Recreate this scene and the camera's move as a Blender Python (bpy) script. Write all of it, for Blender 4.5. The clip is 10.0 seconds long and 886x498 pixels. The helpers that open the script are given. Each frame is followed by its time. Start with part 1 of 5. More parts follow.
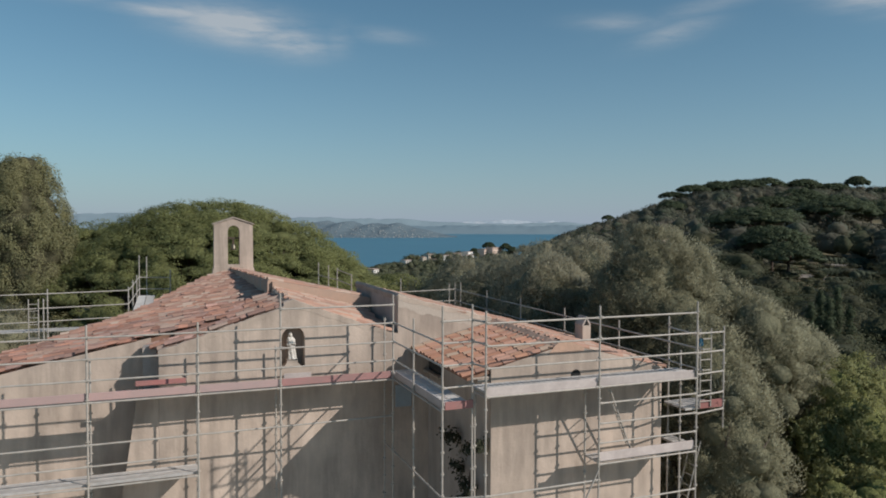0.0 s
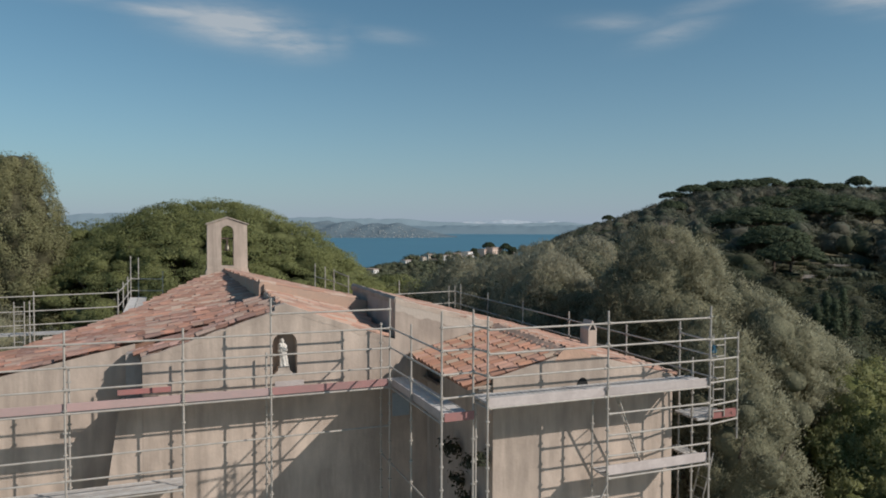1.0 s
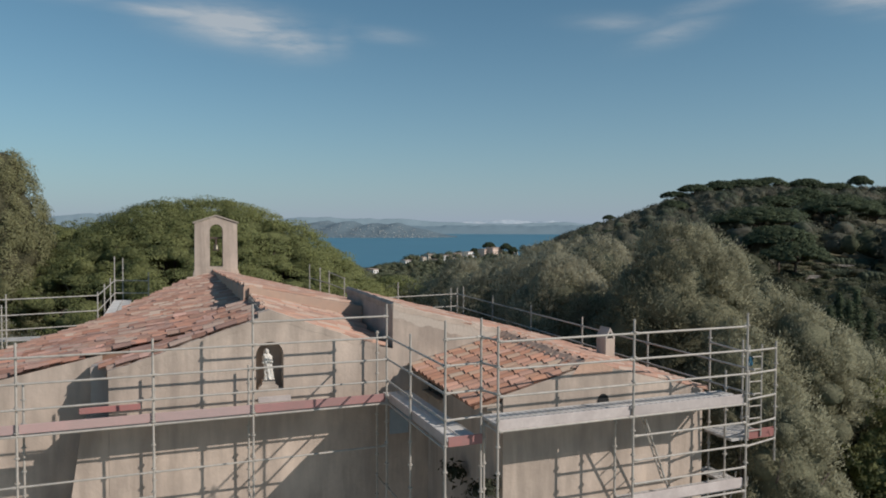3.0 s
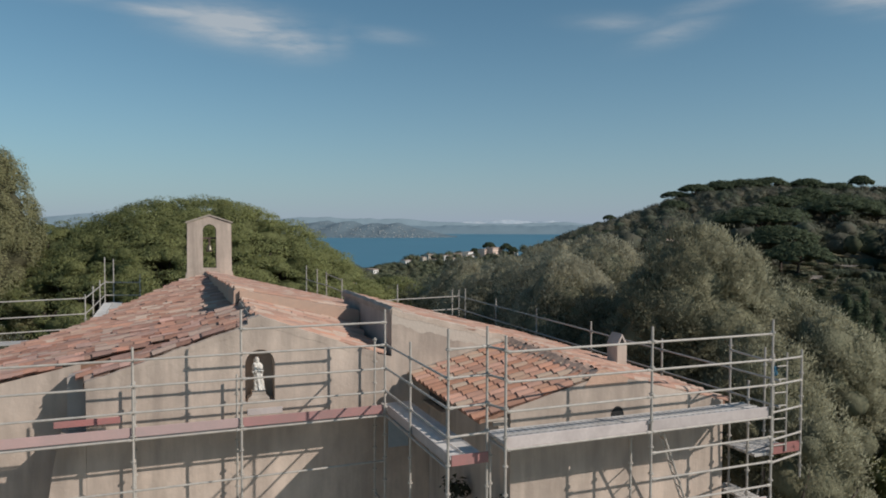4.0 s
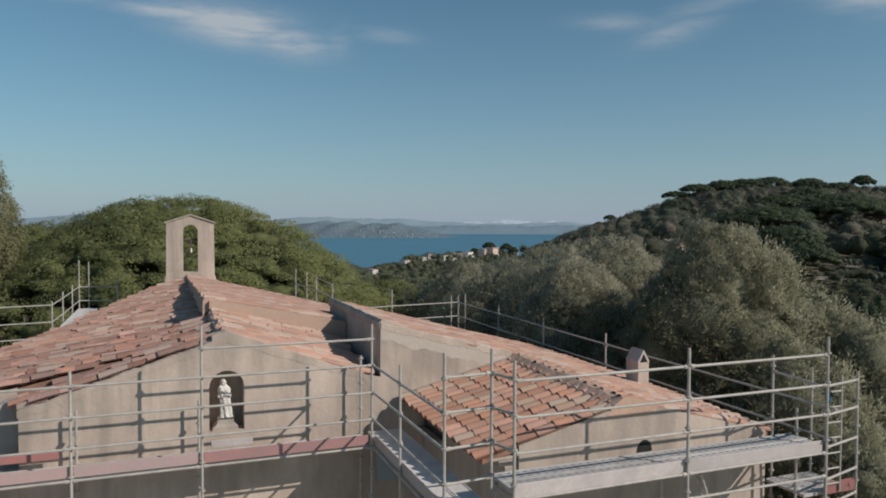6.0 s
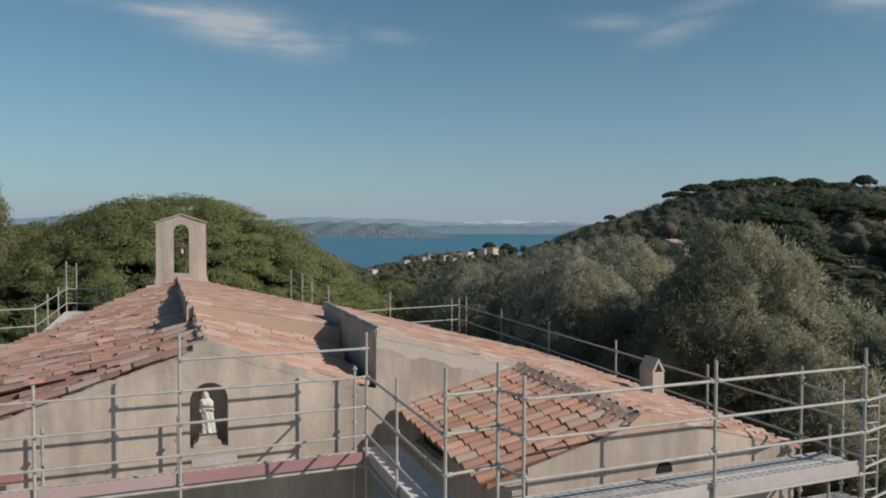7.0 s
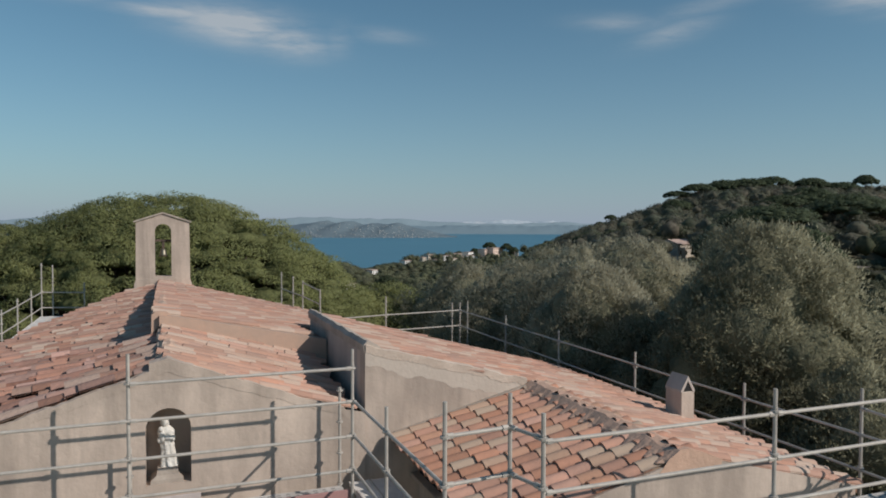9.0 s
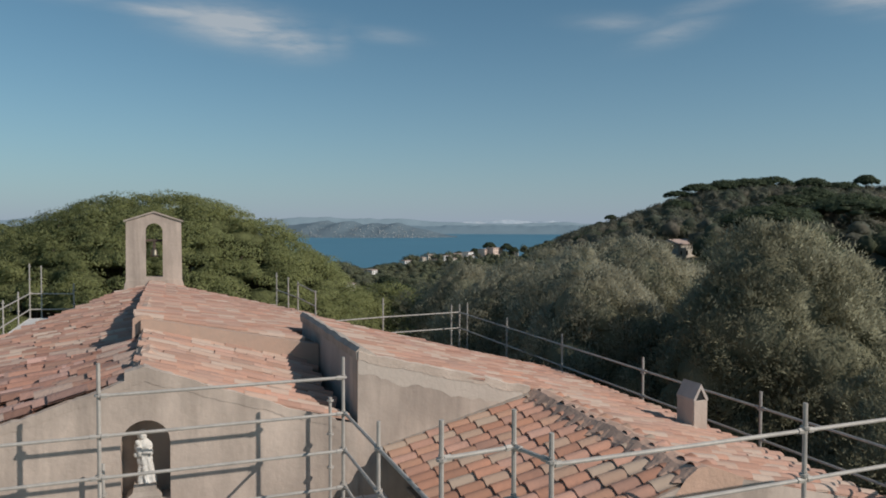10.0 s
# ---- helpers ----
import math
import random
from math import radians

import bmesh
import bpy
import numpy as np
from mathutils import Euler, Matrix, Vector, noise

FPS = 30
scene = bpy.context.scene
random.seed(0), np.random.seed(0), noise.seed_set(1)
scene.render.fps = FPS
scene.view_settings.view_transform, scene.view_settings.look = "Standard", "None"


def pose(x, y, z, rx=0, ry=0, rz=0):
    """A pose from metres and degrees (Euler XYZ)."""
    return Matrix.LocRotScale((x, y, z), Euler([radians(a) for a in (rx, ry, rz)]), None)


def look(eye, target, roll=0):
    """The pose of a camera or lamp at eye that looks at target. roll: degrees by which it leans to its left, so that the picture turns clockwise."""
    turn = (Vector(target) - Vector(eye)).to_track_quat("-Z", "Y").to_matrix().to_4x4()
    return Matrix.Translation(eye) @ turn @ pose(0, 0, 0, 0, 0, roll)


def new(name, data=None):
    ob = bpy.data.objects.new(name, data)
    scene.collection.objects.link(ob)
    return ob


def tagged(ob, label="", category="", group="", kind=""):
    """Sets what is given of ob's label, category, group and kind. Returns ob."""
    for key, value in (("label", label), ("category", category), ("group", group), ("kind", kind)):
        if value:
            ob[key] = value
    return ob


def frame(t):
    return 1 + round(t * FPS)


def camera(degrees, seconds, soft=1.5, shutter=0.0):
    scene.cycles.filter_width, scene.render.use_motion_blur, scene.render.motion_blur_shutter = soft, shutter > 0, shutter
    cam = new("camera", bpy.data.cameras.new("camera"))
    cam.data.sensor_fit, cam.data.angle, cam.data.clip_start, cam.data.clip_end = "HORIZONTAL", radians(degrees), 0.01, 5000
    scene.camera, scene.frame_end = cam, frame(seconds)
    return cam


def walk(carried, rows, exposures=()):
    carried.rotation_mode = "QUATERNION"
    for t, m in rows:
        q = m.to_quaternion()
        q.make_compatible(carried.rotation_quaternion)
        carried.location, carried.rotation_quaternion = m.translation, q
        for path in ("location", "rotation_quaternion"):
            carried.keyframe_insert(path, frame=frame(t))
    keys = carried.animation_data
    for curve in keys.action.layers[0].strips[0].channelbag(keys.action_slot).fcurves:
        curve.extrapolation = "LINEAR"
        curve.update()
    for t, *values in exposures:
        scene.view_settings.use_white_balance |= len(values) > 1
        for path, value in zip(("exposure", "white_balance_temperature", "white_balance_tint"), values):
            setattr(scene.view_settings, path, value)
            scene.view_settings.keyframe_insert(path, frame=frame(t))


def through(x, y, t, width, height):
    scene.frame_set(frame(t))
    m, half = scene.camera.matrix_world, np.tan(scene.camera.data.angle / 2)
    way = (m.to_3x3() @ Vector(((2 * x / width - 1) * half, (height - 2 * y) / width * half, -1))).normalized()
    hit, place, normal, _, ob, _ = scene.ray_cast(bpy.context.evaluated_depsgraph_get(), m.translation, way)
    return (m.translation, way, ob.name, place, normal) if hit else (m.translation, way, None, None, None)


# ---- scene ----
# The camera flies straight on at a fixed heading; z = 0 is the scaffold's upper deck, the ground lies 6 m below.
cam = camera(63.78, 10.0, soft=1.8)
HEADING, PITCH, ROLL = -21.28, -1.915, 0.18
PATH = [
    (0.0, 0.000, 0.000, 3.694), (0.5, 0.185, 0.445, 3.690), (1.0, 0.365, 0.887, 3.700), (1.5, 0.519, 1.306, 3.672),
    (2.0, 0.675, 1.746, 3.665), (2.5, 0.842, 2.206, 3.645), (4.0, 1.346, 3.728, 3.634), (4.5, 1.560, 4.204, 3.646),
    (5.0, 1.744, 4.705, 3.648), (5.5, 1.979, 5.229, 3.656), (7.0, 2.578, 6.728, 3.648), (7.5, 2.737, 7.220, 3.651),
    (8.0, 2.887, 7.644, 3.650), (8.5, 3.078, 8.046, 3.644), (9.0, 3.248, 8.412, 3.628), (9.5, 3.403, 8.776, 3.618),
    (10.0, 3.548, 9.091, 3.607),
]
walk(cam, [(t, pose(x, y, z, 90 + PITCH, 0, HEADING) @ pose(0, 0, 0, 0, 0, ROLL)) for t, x, y, z in PATH], exposures=[(0.0, 0.0), (4.5, -0.02), (10.0, -0.06)])

# ---- world and sun ----
SUN_EL, SUN_AZ = radians(33.0), radians(135.0)
world = bpy.data.worlds.new("sky")
scene.world = world
world.use_nodes = True
wn, wl = world.node_tree.nodes, world.node_tree.links
wn.clear()
w_out, w_bg, w_sky = wn.new("ShaderNodeOutputWorld"), wn.new("ShaderNodeBackground"), wn.new("ShaderNodeTexSky")
w_sky.sky_type, w_sky.sun_disc, w_sky.sun_elevation, w_sky.sun_rotation = "NISHITA", False, SUN_EL, SUN_AZ
w_sky.altitude, w_sky.air_density, w_sky.dust_density, w_sky.ozone_density = 60, 1.0, 0.3, 4.0
w_bg.inputs["Strength"].default_value = 0.081
wl.new(w_bg.outputs[0], w_out.inputs[0])
# thin high cloud streaks
w_co = wn.new("ShaderNodeTexCoord")


def sky_math(op, a, b):
    n = wn.new("ShaderNodeMath")
    n.operation = op
    for i, v in enumerate((a, b)):
        if isinstance(v, (int, float)):
            n.inputs[i].default_value = v
        else:
            wl.new(v, n.inputs[i])
    return n.outputs[0]


def sky_vec(op, a, b):
    n = wn.new("ShaderNodeVectorMath")
    n.operation = op
    wl.new(a, n.inputs[0])
    n.inputs[1].default_value = b
    return n.outputs["Value"] if op == "DOT_PRODUCT" else n.outputs["Vector"]


def cloud(az, el, half_w, half_h, lean, strength):
    """A soft elongated streak of cloud round one direction of the sky."""
    a, e = radians(az), radians(el)
    mid = Vector((math.sin(a) * math.cos(e), math.cos(a) * math.cos(e), math.sin(e)))
    right = Vector((math.cos(a), -math.sin(a), 0))
    up = right.cross(mid)
    c, s = math.cos(radians(lean)), math.sin(radians(lean))
    d1, d2 = right * c + up * s, up * c - right * s
    u = sky_math("DIVIDE", sky_vec("DOT_PRODUCT", w_co.outputs["Generated"], d1), half_w)
    v = sky_math("DIVIDE", sky_vec("DOT_PRODUCT", w_co.outputs["Generated"], d2), half_h)
    r2 = sky_math("ADD", sky_math("MULTIPLY", u, u), sky_math("MULTIPLY", v, v))
    front = sky_math("GREATER_THAN", sky_vec("DOT_PRODUCT", w_co.outputs["Generated"], mid), 0.5)
    return sky_math("MULTIPLY", sky_math("MULTIPLY", sky_math("POWER", 2.718, sky_math("MULTIPLY", r2, -1.0)), front), strength)


clouds = None
for spec in ((5.4, 14.9, 0.080, 0.023, -5, 1.05), (0.6, 15.4, 0.060, 0.008, -1, 0.75), (8.8, 14.1, 0.050, 0.019, -7, 0.95), (6.0, 15.5, 0.080, 0.009, -8, 0.5), (16.4, 14.7, 0.045, 0.009, -4, 0.28), (12.8, 14.1, 0.022, 0.018, 40, 0.35), (35.3, 15.3, 0.055, 0.010, -5, 0.36), (39.0, 14.3, 0.045, 0.012, 12, 0.48), (41.5, 16.1, 0.085, 0.010, 11, 0.26), (52.5, 15.6, 0.07, 0.020, -14, 0.9), (-9.0, 16.4, 0.07, 0.012, -4, 0.8)):
    streak = cloud(*spec)
    clouds = streak if clouds is None else sky_math("MAXIMUM", clouds, streak)
w_map = wn.new("ShaderNodeMapping")
w_map.inputs["Scale"].default_value = (6, 6, 30)
w_map.inputs["Rotation"].default_value = (0.0, radians(12), radians(0))
w_noise = wn.new("ShaderNodeTexNoise")
w_noise.inputs["Scale"].default_value, w_noise.inputs["Detail"].default_value, w_noise.inputs["Roughness"].default_value = 2.0, 7, 0.6
wl.new(w_co.outputs["Generated"], w_map.inputs[0])
wl.new(w_map.outputs[0], w_noise.inputs["Vector"])
w_ramp = wn.new("ShaderNodeMapRange")
w_ramp.inputs["From Min"].default_value, w_ramp.inputs["From Max"].default_value = 0.20, 0.66
wl.new(w_noise.outputs["Fac"], w_ramp.inputs["Value"])
cloud_fac = sky_math("MINIMUM", sky_math("MULTIPLY", clouds, w_ramp.outputs[0]), 0.66)
w_mix = wn.new("ShaderNodeMix")
w_mix.data_type = "RGBA"
wl.new(cloud_fac, w_mix.inputs["Factor"])
# low haze towards the horizon, and the cool cast of the air
w_sep = wn.new("ShaderNodeSeparateXYZ")
wl.new(w_co.outputs["Generated"], w_sep.inputs[0])
haze_fac = sky_math("MULTIPLY", sky_math("POWER", 2.718, sky_math("MULTIPLY", sky_math("MAXIMUM", w_sep.outputs["Z"], 0.0), -8.0)), 0.88)
w_tint = wn.new("ShaderNodeMix")
w_tint.data_type, w_tint.blend_type = "RGBA", "MULTIPLY"
w_tint.inputs["Factor"].default_value = 1.0
w_tint.inputs["B"].default_value = (0.755, 1.035, 0.945, 1)
wl.new(w_sky.outputs[0], w_tint.inputs["A"])
w_haze = wn.new("ShaderNodeMix")
w_haze.data_type = "RGBA"
wl.new(haze_fac, w_haze.inputs["Factor"])
wl.new(w_tint.outputs["Result"], w_haze.inputs["A"])
w_haze.inputs["B"].default_value = (3.85, 4.55, 5.95, 1)
wl.new(w_haze.outputs["Result"], w_mix.inputs["A"])
w_mix.inputs["B"].default_value = (6.4, 6.6, 6.8, 1)
wl.new(w_mix.outputs["Result"], w_bg.inputs["Color"])

sun_data = bpy.data.lights.new("sun", "SUN")
sun_data.energy, sun_data.angle, sun_data.color = 3.5, radians(0.55), (1.0, 0.93, 0.86)
sun = new("sun", sun_data)
sun_way = Vector((math.sin(SUN_AZ) * math.cos(SUN_EL), math.cos(SUN_AZ) * math.cos(SUN_EL), math.sin(SUN_EL)))
sun.matrix_world = look((0, 0, 60), Vector((0, 0, 60)) - sun_way)


# ---- materials ----
def material(name, base, dark, scale, rough=0.85, metal=0.0, bump=0.3, fine=8.0, vary="", spread=0.0, streak=0.0, spec=0.3, tint=None, patch=0.5):
    """Two scales of noise between base and dark, optional vertical streaks, optional per-piece variation ('object' or 'island')."""
    m = bpy.data.materials.new(name)
    m.use_nodes = True
    n, l = m.node_tree.nodes, m.node_tree.links
    bsdf = n["Principled BSDF"]
    bsdf.inputs["Roughness"].default_value, bsdf.inputs["Metallic"].default_value = rough, metal
    bsdf.inputs["Specular IOR Level"].default_value = spec
    co = n.new("ShaderNodeTexCoord")
    geo = n.new("ShaderNodeNewGeometry")

    def noise_of(sc, detail, vec):
        t = n.new("ShaderNodeTexNoise")
        t.inputs["Scale"].default_value, t.inputs["Detail"].default_value, t.inputs["Roughness"].default_value = sc, detail, 0.6
        l.new(vec, t.inputs["Vector"])
        return t.outputs["Fac"]

    def mix(f, a, b, blend="MIX"):
        t = n.new("ShaderNodeMix")
        t.data_type, t.blend_type = "RGBA", blend
        for key, v in (("Factor", f), ("A", a), ("B", b)):
            if isinstance(v, float):
                t.inputs[key].default_value = v
            elif isinstance(v, tuple):
                t.inputs[key].default_value = (*v, 1)
            else:
                l.new(v, t.inputs[key])
        return t.outputs["Result"]

    def ramp(v, lo, hi, to_lo=0.0, to_hi=1.0):
        t = n.new("ShaderNodeMapRange")
        for key, q in (("From Min", lo), ("From Max", hi), ("To Min", to_lo), ("To Max", to_hi)):
            t.inputs[key].default_value = q
        l.new(v, t.inputs["Value"])
        return t.outputs[0]

    pos = geo.outputs["Position"]
    big, small = noise_of(scale, 5, pos), noise_of(scale * fine, 4, pos)
    col = mix(ramp(big, 0.5 - 0.2 * patch - 0.05, 0.5 + 0.2 * patch + 0.05), base, dark)
    col = mix(ramp(small, 0.3, 0.7, 0.0, 0.35), col, dark)
    if streak:
        mp = n.new("ShaderNodeMapping")
        mp.inputs["Scale"].default_value = (1.9, 1.9, 0.24)
        l.new(pos, mp.inputs[0])
        patch_mask = ramp(noise_of(0.55, 3, pos), 0.36, 0.56, 0.62, 1.0)

        def masked(v):
            t = n.new("ShaderNodeMath")
            t.operation = "MULTIPLY"
            l.new(v, t.inputs[0])
            l.new(patch_mask, t.inputs[1])
            return t.outputs[0]
        run = masked(ramp(noise_of(1.0, 4, mp.outputs[0]), 0.44, 0.62, 0.0, streak * 0.72))
        col = mix(run, col, tuple(c * 0.55 for c in dark))
        mp3 = n.new("ShaderNodeMapping")
        mp3.inputs["Scale"].default_value = (4.0, 4.0, 0.55)
        l.new(pos, mp3.inputs[0])
        col = mix(masked(ramp(noise_of(1.0, 3, mp3.outputs[0]), 0.43, 0.60, 0.0, streak * 0.55)), col, tuple(c * 0.7 for c in dark))
        mp2 = n.new("ShaderNodeMapping")
        mp2.inputs["Scale"].default_value = (1.3, 1.3, 0.5)
        l.new(pos, mp2.inputs[0])
        col = mix(ramp(noise_of(0.7, 3, mp2.outputs[0]), 0.5, 0.75, 0.0, streak * 0.8), col, tuple(min(1.0, c * 1.32) for c in base))
    if vary:
        rnd = geo.outputs["Random Per Island"] if vary == "island" else n.new("ShaderNodeObjectInfo").outputs["Random"]
        hsv = n.new("ShaderNodeHueSaturation")
        l.new(ramp(rnd, 0, 1, 1 - spread, 1 + spread), hsv.inputs["Value"])
        tw = n.new("ShaderNodeMath")
        tw.operation = "FRACT"
        mul = n.new("ShaderNodeMath")
        mul.operation = "MULTIPLY"
        l.new(rnd, mul.inputs[0])
        mul.inputs[1].default_value = 17.3
        l.new(mul.outputs[0], tw.inputs[0])
        l.new(ramp(tw.outputs[0], 0, 1, 1 - spread * 0.8, 1 + spread * 0.5), hsv.inputs["Saturation"])
        l.new(col, hsv.inputs["Color"])
        col = hsv.outputs["Color"]
        if tint:
            col = mix(ramp(tw.outputs[0], 0.62, 0.9), col, tint)
    l.new(col, bsdf.inputs["Base Color"])
    if bump:
        bp = n.new("ShaderNodeBump")
        bp.inputs["Strength"].default_value, bp.inputs["Distance"].default_value = bump, 0.02
        l.new(small, bp.inputs["Height"])
        l.new(bp.outputs[0], bsdf.inputs["Normal"])
    return m


def foliage(name, base, dark, scale, spread, tint=None, through=0.35):
    """Leaf colour with light passing through the blades."""
    m = material(name, base, dark, scale, rough=0.7, bump=0, vary="island", spread=spread, spec=0.12, tint=tint)
    n, l = m.node_tree.nodes, m.node_tree.links
    bsdf, out = n["Principled BSDF"], n["Material Output"]
    thin, mixer = n.new("ShaderNodeBsdfTranslucent"), n.new("ShaderNodeMixShader")
    l.new(bsdf.inputs["Base Color"].links[0].from_socket, thin.inputs["Color"])
    mixer.inputs["Fac"].default_value = through
    l.new(bsdf.outputs[0], mixer.inputs[1])
    l.new(thin.outputs[0], mixer.inputs[2])
    l.new(mixer.outputs[0], out.inputs["Surface"])
    return m


PLASTER = material("lime_plaster", (0.625, 0.505, 0.415), (0.455, 0.368, 0.305), 0.8, bump=0.5, fine=14, streak=0.66)
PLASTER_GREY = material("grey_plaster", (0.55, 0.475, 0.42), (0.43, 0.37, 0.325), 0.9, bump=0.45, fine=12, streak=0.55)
MORTAR = material("cement_mortar", (0.52, 0.44, 0.37), (0.36, 0.30, 0.25), 2.0, bump=0.5, fine=8)
MORTAR_PALE = material("pale_cement_mortar", (0.66, 0.54, 0.445), (0.50, 0.40, 0.325), 2.4, bump=0.6, fine=8)
DAUB = material("orange_stained_mortar", (0.58, 0.385, 0.285), (0.46, 0.335, 0.262), 1.1, bump=0.5, fine=8)
TILE_PALE = material("mortar_washed_tile", (0.545, 0.280, 0.190), (0.45, 0.275, 0.203), 0.9, bump=0.8, fine=8, vary="object", spread=0.15, tint=(0.54, 0.400, 0.315))
TILE_OLD = material("weathered_terracotta_tile", (0.50, 0.235, 0.160), (0.335, 0.182, 0.132), 2.2, bump=0.9, fine=7, vary="object", spread=0.36, tint=(0.45, 0.325, 0.262))
TILE_NEW = material("new_terracotta_tile", (0.60, 0.285, 0.175), (0.46, 0.235, 0.155), 1.9, bump=0.4, fine=9, vary="object", spread=0.22, tint=(0.50, 0.37, 0.275))
TILE_FIELD = material("terracotta_tile_field", (0.53, 0.272, 0.190), (0.39, 0.222, 0.160), 1.6, bump=0.5, fine=9, vary="island", spread=0.20, tint=(0.56, 0.42, 0.33))
TILE_BED = material("tile_channels", (0.40, 0.22, 0.15), (0.22, 0.13, 0.09), 3.0, bump=0.5)
# pale dusty deck, whitened further in place of sunlight that misses it
DECK_SUNLIT = material("dusty_sunlit_deck", (0.74, 0.69, 0.64), (0.55, 0.51, 0.47), 2.2, rough=0.85, bump=0.3, vary="object", spread=0.10)
STEEL = material("galvanised_steel", (0.545, 0.495, 0.435), (0.40, 0.365, 0.325), 5.0, rough=0.66, metal=0.15, bump=0.1, spec=0.4)
DECK = material("steel_deck", (0.60, 0.57, 0.54), (0.46, 0.43, 0.40), 4.0, rough=0.65, metal=0.15, bump=0.2, vary="object", spread=0.12)
BOARD_RED = material("red_toe_board", (0.40, 0.17, 0.155), (0.33, 0.17, 0.155), 3.0, rough=0.7, bump=0.2, vary="object", spread=0.22)
BOARD_PINK = material("faded_pink_toe_board", (0.48, 0.32, 0.30), (0.42, 0.30, 0.28), 2.0, rough=0.7, bump=0.2, vary="object", spread=0.15)
BOARD_PALE = material("pale_toe_board", (0.60, 0.525, 0.49), (0.47, 0.405, 0.38), 2.5, rough=0.7, bump=0.2, vary="object", spread=0.12)
WHITE_STONE = material("white_stone", (0.78, 0.75, 0.70), (0.62, 0.58, 0.52), 5.0, bump=0.2)
# near-black colour that stands for the shade inside openings
DARK = material("opening_shade", (0.03, 0.03, 0.03), (0.02, 0.02, 0.02), 3.0)
SLOT = material("shaded_slot", (0.22, 0.21, 0.20), (0.17, 0.16, 0.155), 3.0)
BRONZE = material("bronze", (0.25, 0.22, 0.17), (0.15, 0.14, 0.11), 6.0, rough=0.45, metal=0.8, bump=0.1)
BARK = material("pine_bark", (0.14, 0.10, 0.08), (0.07, 0.055, 0.045), 3.0, bump=0.8)
OLIVE = foliage("olive_leaves", (0.375, 0.360, 0.240), (0.305, 0.293, 0.195), 0.5, 0.08, (0.40, 0.39, 0.28), 0.68)
# olive leaves lightened and greyed for the haze over the farther trees
OLIVE_HAZED = foliage("hazed_olive_leaves", (0.46, 0.43, 0.305), (0.375, 0.35, 0.25), 0.3, 0.06, (0.47, 0.45, 0.34), 0.68)
PINE = foliage("pine_needles", (0.318, 0.328, 0.136), (0.245, 0.262, 0.110), 0.4, 0.12, None, 0.45)
CYPRESS = foliage("cypress_leaves", (0.345, 0.330, 0.178), (0.280, 0.272, 0.145), 0.5, 0.08, None, 0.45)
SHRUB = foliage("shrub_leaves", (0.345, 0.345, 0.15), (0.265, 0.272, 0.12), 0.5, 0.16, None, 0.45)
IVY = foliage("dark_ivy_leaves", (0.075, 0.078, 0.05), (0.05, 0.054, 0.034), 0.5, 0.2, None, 0.2)
OAK = foliage("oak_leaves", (0.172, 0.190, 0.108), (0.138, 0.140, 0.092), 0.09, 0.09)
SLOPE_OAK = foliage("dark_oak_leaves", (0.085, 0.100, 0.055), (0.115, 0.108, 0.068), 0.15, 0.12)
# blue raised in the leaf colour to carry the hill's haze
WOOD_FAR = foliage("hazed_woodland_leaves", (0.100, 0.128, 0.082), (0.165, 0.145, 0.110), 0.07, 0.09)
PINE_HILL = foliage("hill_pine_needles", (0.112, 0.138, 0.076), (0.080, 0.100, 0.058), 0.15, 0.10)


def inner_shade(name, base, dark, scale=9.0):
    """Close twigs and leaves deep in a crown, coloured dark for the shade there: mottled, with strong fine relief."""
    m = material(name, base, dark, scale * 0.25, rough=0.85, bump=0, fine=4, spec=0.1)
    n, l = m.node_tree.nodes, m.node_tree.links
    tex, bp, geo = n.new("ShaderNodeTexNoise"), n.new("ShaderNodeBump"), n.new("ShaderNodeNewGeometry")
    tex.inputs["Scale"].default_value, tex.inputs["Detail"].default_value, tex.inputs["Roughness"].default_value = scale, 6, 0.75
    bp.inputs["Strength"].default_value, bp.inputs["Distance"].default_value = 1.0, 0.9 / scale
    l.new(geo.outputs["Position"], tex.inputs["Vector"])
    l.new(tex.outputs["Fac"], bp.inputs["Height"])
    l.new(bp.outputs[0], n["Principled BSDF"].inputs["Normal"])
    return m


# darker than the leaves: the crown's inner shade is in the colour
OLIVE_IN = inner_shade("olive_inner_shade", (0.26, 0.25, 0.16), (0.18, 0.172, 0.11))
PINE_IN = inner_shade("pine_inner_shade", (0.17, 0.178, 0.075), (0.11, 0.118, 0.052))
CYPRESS_IN = inner_shade("cypress_inner_shade", (0.14, 0.13, 0.078), (0.07, 0.066, 0.04))
SHRUB_IN = inner_shade("shrub_inner_shade", (0.25, 0.262, 0.098), (0.16, 0.172, 0.064))
INSIDE = {OLIVE.name: OLIVE_IN, OLIVE_HAZED.name: OLIVE_IN, PINE.name: PINE_IN, CYPRESS.name: CYPRESS_IN, SHRUB.name: SHRUB_IN}
EARTH = material("dry_grass_earth", (0.22, 0.19, 0.12), (0.15, 0.135, 0.08), 0.05, bump=0.4, fine=20)
SEA = material("sea_water", (0.078, 0.205, 0.280), (0.068, 0.188, 0.258), 0.004, rough=0.45, bump=0.0, spec=0.3)
# aerial haze is mixed into these colours, bluer and paler with distance
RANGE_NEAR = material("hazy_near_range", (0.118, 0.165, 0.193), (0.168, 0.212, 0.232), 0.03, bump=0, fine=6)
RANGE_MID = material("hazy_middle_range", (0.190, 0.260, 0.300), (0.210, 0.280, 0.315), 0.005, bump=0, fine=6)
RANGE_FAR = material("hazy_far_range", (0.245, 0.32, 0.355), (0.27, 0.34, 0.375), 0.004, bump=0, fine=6)
